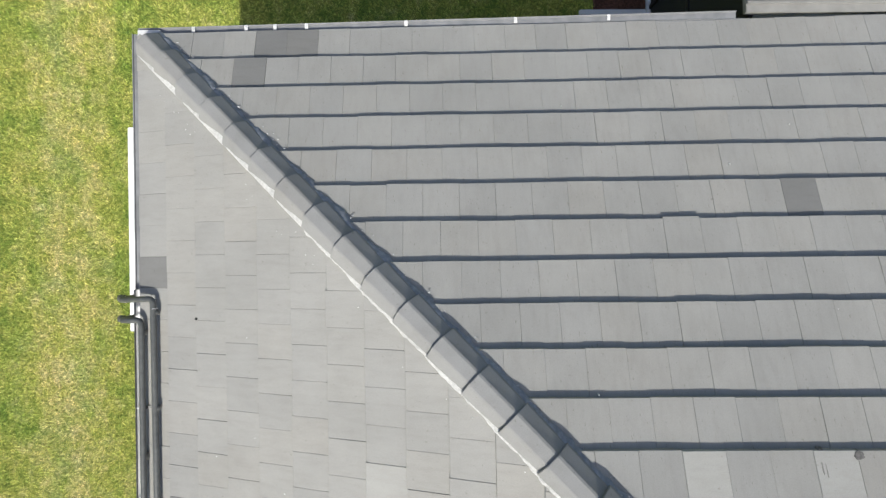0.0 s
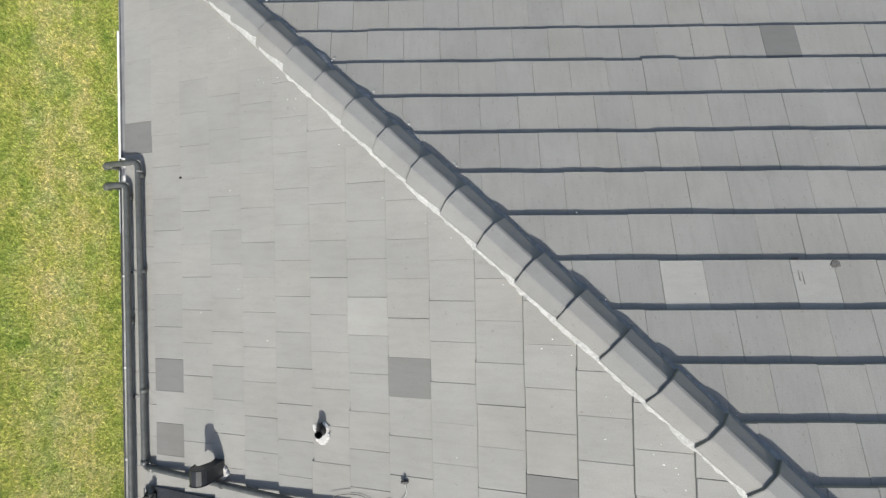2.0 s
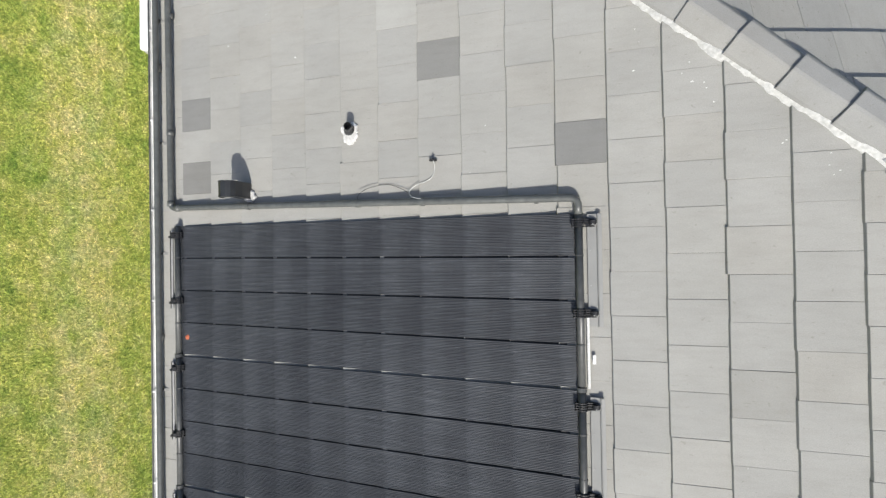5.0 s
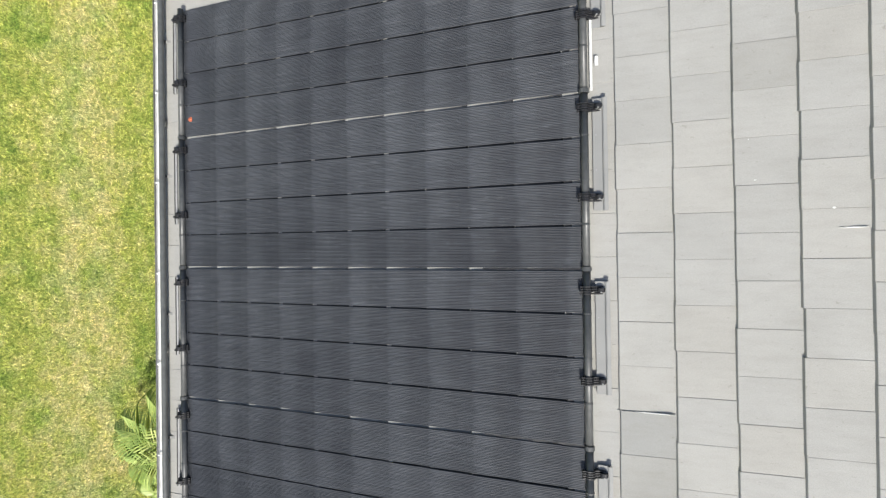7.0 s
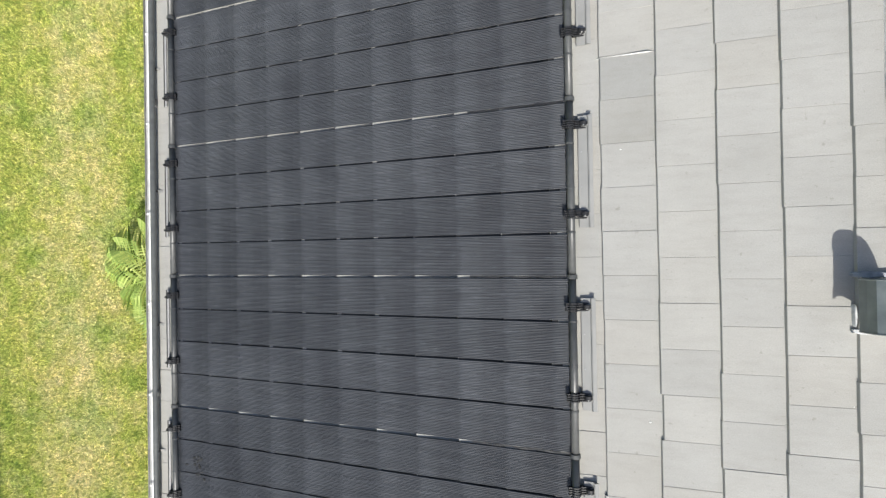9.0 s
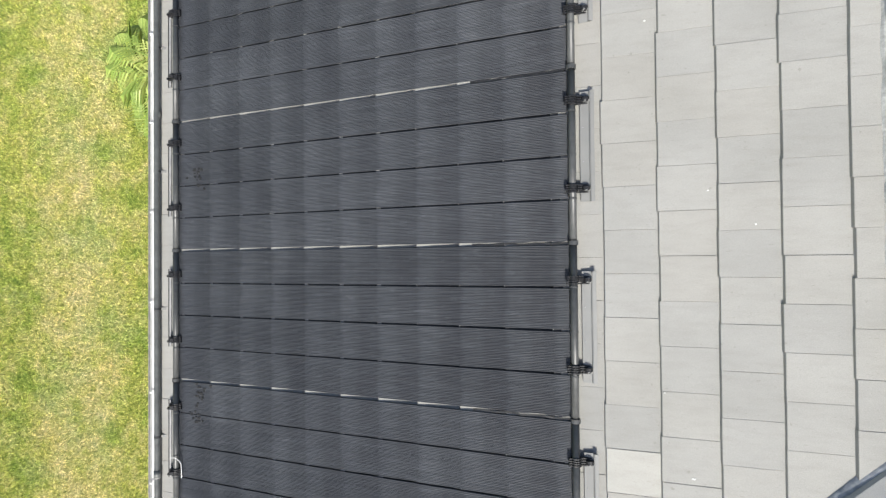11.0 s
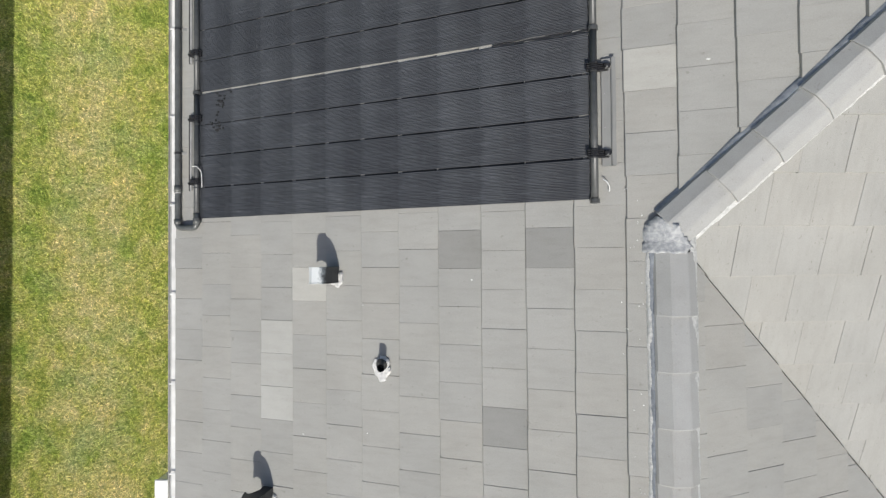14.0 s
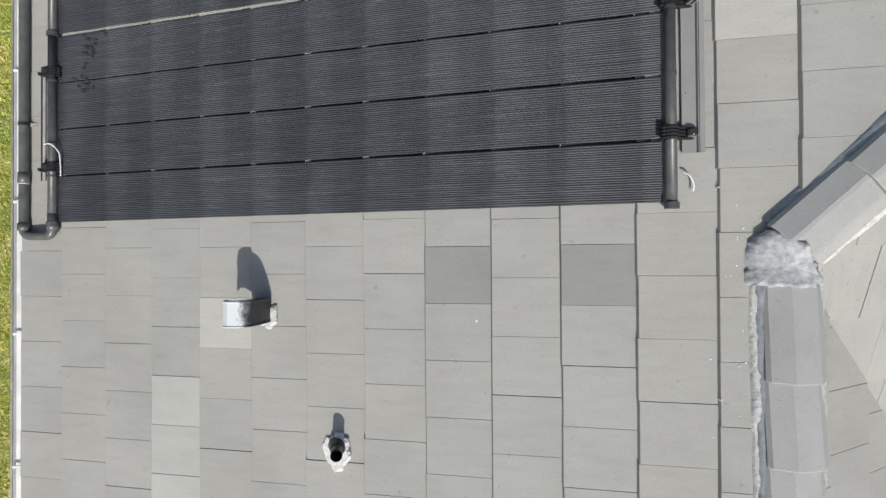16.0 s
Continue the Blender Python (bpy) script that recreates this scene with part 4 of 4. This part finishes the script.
part("cement_ring", ring(bmesh.new(), -2.772, -0.80, up(-2.772, 0.056), 0.0305, 0.006), SEALANT, ret, "white cement at a joint", True)
part("cement_ring", ring(bmesh.new(), -2.620, -0.585, up(-2.620, 0.068), 0.0305, 0.006), SEALANT, sup, "white cement at a joint", True)
for y in (-1.537, -2.731, -3.806, -5.12, -6.454, -7.65, -8.947, -10.165, -11.505, -12.742):
    s = part("strap", ring(bmesh.new(), -2.772, y, up(-2.772, ZP), 0.0325, 0.022), CLAMP, ret)
    part("strap_tail", box(bmesh.new(), (-2.748, y - 0.012, up(-2.715, 0.000)), (-2.690, y + 0.012, up(-2.715, 0.012))), STEEL, s)
for y, p in ((-0.70, ret), (-0.50, sup)):
    part("elbow_socket", tube(bmesh.new(), [(-3.06, y, 2.603), (-3.01, y, 2.615)], 0.0345, 16), PIPE, p, "", True)
part("elbow_socket", ring(bmesh.new(), -2.620, -3.33, up(-2.620, ZP), 0.0345, 0.05), PIPE, sup, "", True)
part("elbow_socket", tube(bmesh.new(), [pipe_at(-2.56, -3.374), pipe_at(-2.51, -3.376)], 0.0345, 16), PIPE, sup, "", True)
for x, y in ((-2.772, yb + 0.06), (-2.545, yb + 0.06)):
    part("elbow_socket", ring(bmesh.new(), x, y, up(x, ZP), 0.0350, 0.05), PIPE, ret, "", True)
for y in (-2.0, -4.6, -9.6, -13.1):
    part("coupling", ring(bmesh.new(), -2.772, y, up(-2.772, ZP), 0.0335, 0.07), PIPE, ret, "", True)
for x in (-1.75, -0.72, -0.19, 0.62):
    y = -3.372 - 0.116 * (x + 2.62) / 3.49
    part("strap", tube(bmesh.new(), [(x - 0.012, y, up(x - 0.012, 0.052)), (x + 0.012, y, up(x + 0.012, 0.052))], 0.0345, 14), PIPE, sup)


# ---- vents ----
def hood(x, y, mat, label, k=1.0, wide=0.15, patch=True):
    """A gooseneck exhaust: a leaning stack whose flat-sided head opens downwards, down the slope."""
    o = empty("roof_vent", label, "roof vent", "", "gooseneck vents")
    prof = [(0.060, -0.01), (0.052, 0.06), (0.015, 0.19), (-0.025, 0.285), (-0.06, 0.325), (-0.11, 0.338), (-0.165, 0.325), (-0.198, 0.29), (-0.208, 0.22), (-0.206, 0.15),
            (-0.198, 0.145), (-0.185, 0.175), (-0.15, 0.185), (-0.095, 0.165), (-0.07, 0.08), (-0.06, -0.04)]
    bm = bmesh.new()
    z, n = up(x, 0), len(prof)
    a = [bm.verts.new((x + px * k, y - wide / 2, z + pz * k)) for px, pz in prof]
    b = [bm.verts.new((x + px * k, y + wide / 2, z + pz * k)) for px, pz in prof]
    for i in range(n):
        bm.faces.new((a[i], a[(i + 1) % n], b[(i + 1) % n], b[i]))
    bm.faces.new(a), bm.faces.new(b[::-1])
    bmesh.ops.triangulate(bm, faces=[f for f in bm.faces if len(f.verts) > 4])
    part("hood", bm, mat, o)
    for yy in (y - wide / 2, y + wide / 2):
        part("seam", tube(bmesh.new(), [(x + px * k, yy, z + pz * k) for px, pz in prof[1:10]], 0.005, 6), mat, o)
    if patch:
        part("flashing", smear(bmesh.new(), west, x + 0.035, y - 0.045, 0.062, 0.062, 0.010, x, 36, 0.5), SEALANT, o, "white sealant round the base")
    return o


hood(-1.785, -3.265, BLACK_METAL, "black painted metal gooseneck vent on tiles beside a pipe", 0.82, 0.13)
hood(-1.120, -13.935, CHALKY, "dark gooseneck vent with chalky worn paint and white sealant", 0.82, 0.13)
hood(-1.770, -15.93, BLACK_METAL, "black painted metal gooseneck vent on the tiles", 0.82, 0.13)


def stack(x, y, h, rx, ry, label):
    o = empty("vent_pipe", label, "vent pipe")
    bm = bmesh.new()
    z = up(x, 0)
    tube(bm, [(x, y, z - 0.03), (x, y, z + h)], 0.032, 16, caps=False)
    tube(bm, [(x, y, z + h), (x, y, z + h - 0.12)], 0.026, 16, caps=False)
    part("stack", bm, BLACK_METAL, o)
    bm = bmesh.new()
    tube(bm, [(x, y, z + 0.0), (x, y, z + 0.07)], [0.055, 0.036], 16, caps=False)
    part("boot", bm, BLACK_METAL, o, "black rubber boot", True)
    part("sealant", smear(bmesh.new(), west, x, y - 0.035, rx, ry, 0.008, x * 3, 40, 0.5), SEALANT, o, "brushed white sealant patch")
    return o


stack(-0.785, -2.82, 0.14, 0.078, 0.075, "black plumbing vent pipe set in white sealant")
stack(-0.690, -14.68, 0.16, 0.080, 0.095, "black plumbing vent pipe set in a rough white sealant patch")

# larger vent beside the ridge
big = hood(2.447, -8.625, GREY_METAL, "large grey metal gooseneck vent beside the ridge, bedded in white mortar", 0.78, 0.29, False)
part("mortar", smear(bmesh.new(), west, 2.45, -8.79, 0.10, 0.018, 0.012, 3.3), MORTAR_WHITE, big, "white mortar")
part("mortar", smear(bmesh.new(), west, 2.376, -8.70, 0.006, 0.06, 0.004, 5.3), MORTAR_WHITE, big, "white mortar")
part("mortar", smear(bmesh.new(), west, 2.45, -8.462, 0.10, 0.018, 0.018, 8.3), MORTAR_GREY, big)


# ---- fences at the side of the house ----
def fence(pts, label):
    """A low solid vinyl fence: boards between posts under a wide flat rail."""
    f = empty("vinyl_fence", label, "fence", "", "white side fences")
    for s, ((x0, y0), (x1, y1)) in enumerate(zip(pts, pts[1:])):
        a, d = Vector((x0, y0, 0)), Vector((x1 - x0, y1 - y0, 0))
        ln, d = d.length, d.normalized()
        m = Matrix.Translation(a) @ d.to_track_quat("X", "Z").to_matrix().to_4x4()

        def bar(name, lo, hi, bev=0.006):
            bm = box(bmesh.new(), lo, hi, bev)
            bm.transform(m)
            return part(name, bm, VINYL, f)
        h = 0.004 * (s % 2)
        bar("top_rail", (-0.05, -0.055, 0.86 - h), (ln + 0.05, 0.055, 0.905 - h))
        bar("bottom_rail", (0, -0.025, 0.06), (ln, 0.025, 0.15))
        k = 0.0
        while k < ln - 0.02:
            bar("board", (k + 0.002, -0.011, 0.15), (min(k + 0.15, ln) - 0.002, 0.011, 0.86), 0.002)
            k += 0.15
        for k in (0.0, ln):
            bar("post", (k - 0.05, -0.05, 0), (k + 0.05, 0.05, 0.859))


fence([(-2.4, 1.53), (-3.905, 1.53), (-3.905, -1.02), (-2.4, -1.02)], "low white vinyl fence round the pool pipes beside the wall")

# white enclosure farther south
en = empty("utility_enclosure", "low white enclosure with a flat lid beside the house wall", "enclosure")
part("body", box(bmesh.new(), (-3.94, -18.0, 0.0), (-2.34, -16.715, 0.87), 0.008), VINYL, en)
part("lid", box(bmesh.new(), (-3.952, -18.012, 0.873), (-2.335, -16.703, 0.905), 0.008), VINYL, en)


# ---- palm under the eave ----
def palm(x, y, h):
    o = empty("palm", "small green palm with arching feathery fronds beside the house wall", "palm")
    bm = bmesh.new()
    tube(bm, [(x, y, 0), (x + 0.02, y, h * 0.4), (x - 0.01, y + 0.02, h * 0.8), (x, y, h)], [0.07, 0.055, 0.05, 0.045], 10)
    part("trunk", bm, PALM_TRUNK, o)
    r = random.Random(5)
    for k, deg in enumerate((100, 128, 152, 172, 190, 207, 228, 250, 275, 320, 20, 60)):
        a, ln = radians(deg + r.uniform(-5, 5)), r.uniform(0.95, 1.25)
        d, side = Vector((math.cos(a), math.sin(a), 0)), Vector((-math.sin(a), math.cos(a), 0))
        v, f = [], []
        rise = r.uniform(0.35, 0.6)

        def spine(t):
            return Vector((x, y, h)) + d * ln * (t - 0.12 * t * t) + Vector((0, 0, rise * t - 0.75 * t * t))
        n = 22
        for i in range(2, n + 1):
            t = i / n
            p = spine(t)
            lf = 0.44 * math.sin(math.pi * min(1, 0.12 + t * 0.82)) ** 0.8
            for s in (-1, 1):
                q = (side * s + d * (0.55 + 0.5 * t)).normalized()
                tip = p + q * lf * r.uniform(0.85, 1.1) + Vector((0, 0, -0.10 - 0.1 * r.random()))
                mid = p + q * lf * 0.5 + Vector((0, 0, 0.015))
                w = d * 0.013
                b = len(v)
                v += [p - w * 0.4, p + w * 0.4, mid + w, tip, mid - w]
                f.append((b, b + 1, b + 2, b + 3, b + 4))
        fr = new("frond", mesh_of("frond", v, f, PALM))
        fr.parent = o
        part("stalk", tube(bmesh.new(), [spine(i / 8) for i in range(9)], [0.014 - 0.0014 * i for i in range(9)], 6), PALM, fr)


PALM_TRUNK = plain("palm trunk", (0.10, 0.085, 0.065), (0.22, 0.19, 0.15), 0.9, 25, 0, 0.8, 0.2, 0.01)
palm(-3.46, -8.50, 0.85)

# ---- screened porch on the north side ----
porch = empty("screened_porch", "screened porch with dark aluminium frame and cream pan roof", "porch")
bm = box(bmesh.new(), (3.20, EY + 0.12, 2.50), (EEAVE, 6.5, 2.56), 0.005)
top = part("roof_panel", bm, CREAM, porch, "cream aluminium pan roof")
for k in range(12):
    y = EY + 0.2 + 0.36 * k
    part("rib", box(bmesh.new(), (3.202, y, 2.56), (EEAVE - 0.02, y + 0.03, 2.585), 0.004), CREAM, top)
part("kick_plate", box(bmesh.new(), (3.25, EY + 0.1, 0.0), (3.31, 6.5, 0.12), 0.004), VINYL, porch, "white base rail")
for nm, z0, z1 in (("chair_rail", 1.18, 1.26), ("head_rail", 2.38, 2.498)):
    part(nm, box(bmesh.new(), (3.265, EY + 0.1, z0), (3.305, 6.5, z1), 0.003), BRONZE, porch)
for y in (EY + 0.12, 3.45, 4.9, 6.4):
    part("post", box(bmesh.new(), (3.255, y, 0.12), (3.315, y + 0.06, 2.498), 0.003), BRONZE, porch)
bm = bmesh.new()
tube(bm, [(3.285, 2.7, 2.44), (3.285, 3.42, 1.75)], 0.022, 6)
part("brace", bm, BRONZE, porch)
part("screen", box(bmesh.new(), (3.282, EY + 0.1, 0.12), (3.286, 6.5, 2.45)), SCREEN, porch, "dark fly screen")
part("slab", box(bmesh.new(), (3.315, 1.62, -0.02), (EEAVE - 0.2, 6.5, 0.03)), CONCRETE, porch)
tagged(part("garden_curb", box(bmesh.new(), (2.24, 3.40, -0.02), (3.245, 3.49, 0.05), 0.012), VINYL), "white painted garden kerb beside a mulch bed", "kerb")
bm = bmesh.new()
r = random.Random(9)
box(bm, (2.46, 3.492, -0.02), (3.24, 4.6, 0.02))
for i in range(1800):
    c = Vector((r.uniform(2.48, 3.23), r.uniform(3.50, 4.5), r.uniform(0.016, 0.04)))
    m = Matrix.Translation(c) @ Euler((r.uniform(-0.5, 0.5), r.uniform(-0.5, 0.5), r.uniform(0, 6.3))).to_matrix().to_4x4() @ Matrix.Diagonal((r.uniform(0.02, 0.06), r.uniform(0.006, 0.016), 0.006, 1))
    vs = [bm.verts.new(m @ Vector(p)) for p in ((-.5, -.5, 0), (.5, -.5, 0), (.5, .5, 0), (-.5, .5, 0), (0, 0, 1))]
    for q in ((0, 1, 4), (1, 2, 4), (2, 3, 4), (3, 0, 4)):
        bm.faces.new([vs[k] for k in q])
tagged(part("mulch", bm, MULCH), "reddish brown bark mulch in a garden bed", "mulch", "", "stuff")

# ---- small things on the roof ----
def cable(name, pts, r, mat, label):
    c = [Vector(p) for p in pts]
    out = []
    for i in range(len(c) - 1):
        p0, p1, p2, p3 = c[max(i - 1, 0)], c[i], c[i + 1], c[min(i + 2, len(c) - 1)]
        for k in range(8):
            t = k / 8
            out.append(0.5 * (2 * p1 + (p2 - p0) * t + (2 * p0 - 5 * p1 + 4 * p2 - p3) * t * t + (3 * p1 - p0 - 3 * p2 + p3) * t ** 3))
    return tagged(part(name, tube(bmesh.new(), out + [c[-1]], r, 6), mat, None, "", True), label, "cable")


def lie(x, y, dz=0.022):
    return (x, y, up(x, dz))


cable("cable", [lie(-0.105, -3.136, 0.04), lie(-0.094, -3.207), lie(-0.132, -3.278), lie(-0.238, -3.317, 0.024), lie(-0.296, -3.365, 0.028), lie(-0.272, -3.411, 0.065), lie(-0.202, -3.435, 0.095)], 0.0023, WIRE, "thin white cable curling from a bracket to the pipe")
cable("cable", [lie(-0.715, -3.40, 0.10), lie(-0.707, -3.363, 0.06), lie(-0.637, -3.316, 0.03), lie(-0.483, -3.295), lie(-0.384, -3.325), lie(-0.297, -3.374, 0.03)], 0.0022, CLAMP, "thin dark cable looped over tiles beside the pipe")
cable("cable", [lie(-2.575, -12.90, 0.10), lie(-2.53, -12.90, 0.09), lie(-2.49, -12.95, 0.06), lie(-2.485, -13.03, 0.05), lie(-2.49, -13.10, 0.04)], 0.0045, WIRE, "white cable tie tail on the header pipe")
cable("cable", [lie(0.945, -13.25, 0.03), lie(0.965, -13.27, 0.04), lie(0.985, -13.31, 0.03), lie(0.985, -13.34, 0.022)], 0.0045, WIRE, "short white cable end beside the header pipe")
hk = empty("roof_bracket", "small black metal bracket screwed to a roof tile", "bracket")
part("plate", box(bmesh.new(), (-0.135, -3.143, up(-0.105, 0.012)), (-0.075, -3.125, up(-0.105, 0.035)), 0.003), CLAMP, hk)
part("bolt", tube(bmesh.new(), [(-0.105, -3.13, up(-0.105, 0.01)), (-0.105, -3.13, up(-0.105, 0.055))], 0.011, 10), BLACK_METAL, hk)
tagged(part("moss_lump", lump(bmesh.new(), (-2.166, -0.672, up(-2.166, 0.016)), (0.013, 0.011, 0.007), 0.6, 10, 2.0), LEAF_BROWN), "small dark lump of debris on a tile", "debris")
tagged(part("dry_leaf", lump(bmesh.new(), (-2.445, -4.60, up(-2.445, 0.026)), (0.024, 0.021, 0.006), 0.9, 12, 3.0), LEAF_ORANGE), "curled orange dry leaf lying on a black panel", "leaf")
tagged(part("white_strip", box(bmesh.new(), (0.930, -4.80, up(0.94, 0.022)), (0.948, -4.31, up(0.94, 0.030)), 0.003), DROPPING), "white strip of flashing beside the header pipe", "strip")
tagged(part("tag", box(bmesh.new(), (0.962, -4.63, up(0.975, 0.020)), (0.985, -4.565, up(0.975, 0.026)), 0.002), DROPPING), "small white tag on a roof tile", "tag")
bm = bmesh.new()
r = random.Random(21)
for x, y, pl, s in [(2.05 + 0.2 * i, -3.2 - 0.1 * i, west_skin, 0.005) for i in range(2)]:
    smear(bm, pl, x, y, s, s * 0.7, 0.002, x)
for i in range(70):
    x, y = r.uniform(-2.3, 2.4), r.uniform(-16, 1.5)
    if (PX0 - 0.1 < x < 1.1 and -13.2 < y < -3.4) or x + y > -1.1 or x - y > 14.6 or (y < -13.6 and x > 1.1):
        continue
    s = r.uniform(0.0025, 0.007)
    smear(bm, west_skin, x, y, s * r.uniform(0.8, 2.0), s, 0.001, i * 0.7, 9)
for i in range(40):
    f = r.random()
    x = -2.6 + 5.2 * f
    y = HIP_N - x - r.uniform(0.32, 0.55)
    s = r.uniform(0.002, 0.006)
    smear(bm, west_skin, x, y, s * r.uniform(0.8, 1.8), s, 0.002, i * 1.3, 9)
for i in range(30):
    y = r.uniform(-17, -13.3)
    s = r.uniform(0.002, 0.005)
    smear(bm, west_skin, WX - 0.2 - abs(r.gauss(0, 0.06)), y, s, s * 1.2, 0.002, i * 1.9, 9)
for i in range(9):
    x, y = r.uniform(0.5, 4), r.uniform(-2, 1.8)
    if x + y < -0.2:
        continue
    s = r.uniform(0.0025, 0.005)
    smear(bm, north, x, y, s, s * 1.3, 0.001, i * 2.3, 9)
for x, y, z in ((2.356, -3.051, 4.905), (2.369, -3.119, 4.91)):
    for k in range(4):
        lump(bm, (x + r.gauss(0, 0.018), y + r.gauss(0, 0.012), z - 0.014), (r.uniform(0.006, 0.018), r.uniform(0.004, 0.010), 0.006), 0.7, 9, k + x)
for x, y, rx, ry in ((2.472, -5.66, 0.007, 0.17), (2.462, -5.88, 0.018, 0.014), (2.31, -5.785, 0.055, 0.003), (1.25, -6.985, 0.158, 0.0028)):
    smear(bm, lambda u, v: west_skin(u, v) + 0.004, x, y, rx, ry, 0.002, x, 30, 0.5)
smear(bm, lambda x, y: north(x, y) - 0.014, 2.62, -2.97, 0.024, 0.026, 0.002, 2.2, 16)
tagged(part("droppings", bm, DROPPING), "white bird droppings and mortar splashes on roof tiles", "droppings", "", "stuff")
bm = bmesh.new()
for x, y in ((2.928, -1.548), (2.952, -1.540), (2.938, -1.532)):
    smear(bm, lambda u, v: north(u, v) + 0.012 + 0.1077 * (v + 1.463 + 0.0158 * u), x, y, 0.024, 0.020, 0.001, x * 9, 16, 0.6)
tagged(part("tar_spot", bm, STAIN), "dark tar spot on a roof tile", "stain")
for x, y, w, ln in ((2.665, -1.580, 0.005, 0.068), (2.690, -1.590, 0.004, 0.076)):
    tagged(part("scrape_mark", smear(bmesh.new(), lambda u, v: north(u, v) + 0.008 + 0.1077 * (v + 1.463 + 0.0158 * u), x, y, w, ln, 0.001, x * 7, 20, 0.5), SCRAPE), "grey scrape mark down a pale roof tile", "stain", "scrape marks")
bm = bmesh.new()
for cx, cy in ((-2.27, -12.27), (-2.33, -12.48), (-2.29, -10.24)):
    for i in range(16):
        x, y = cx + r.gauss(0, 0.05), cy + r.gauss(0, 0.05)
        lump(bm, (x, y, up(x, 0.0265)), (r.uniform(0.006, 0.024), r.uniform(0.004, 0.016), 0.003), 0.6, 8, i)
tagged(part("leaf_litter", bm, LEAF_BROWN), "dark leaf litter lying on the black panels", "leaves", "", "stuff")
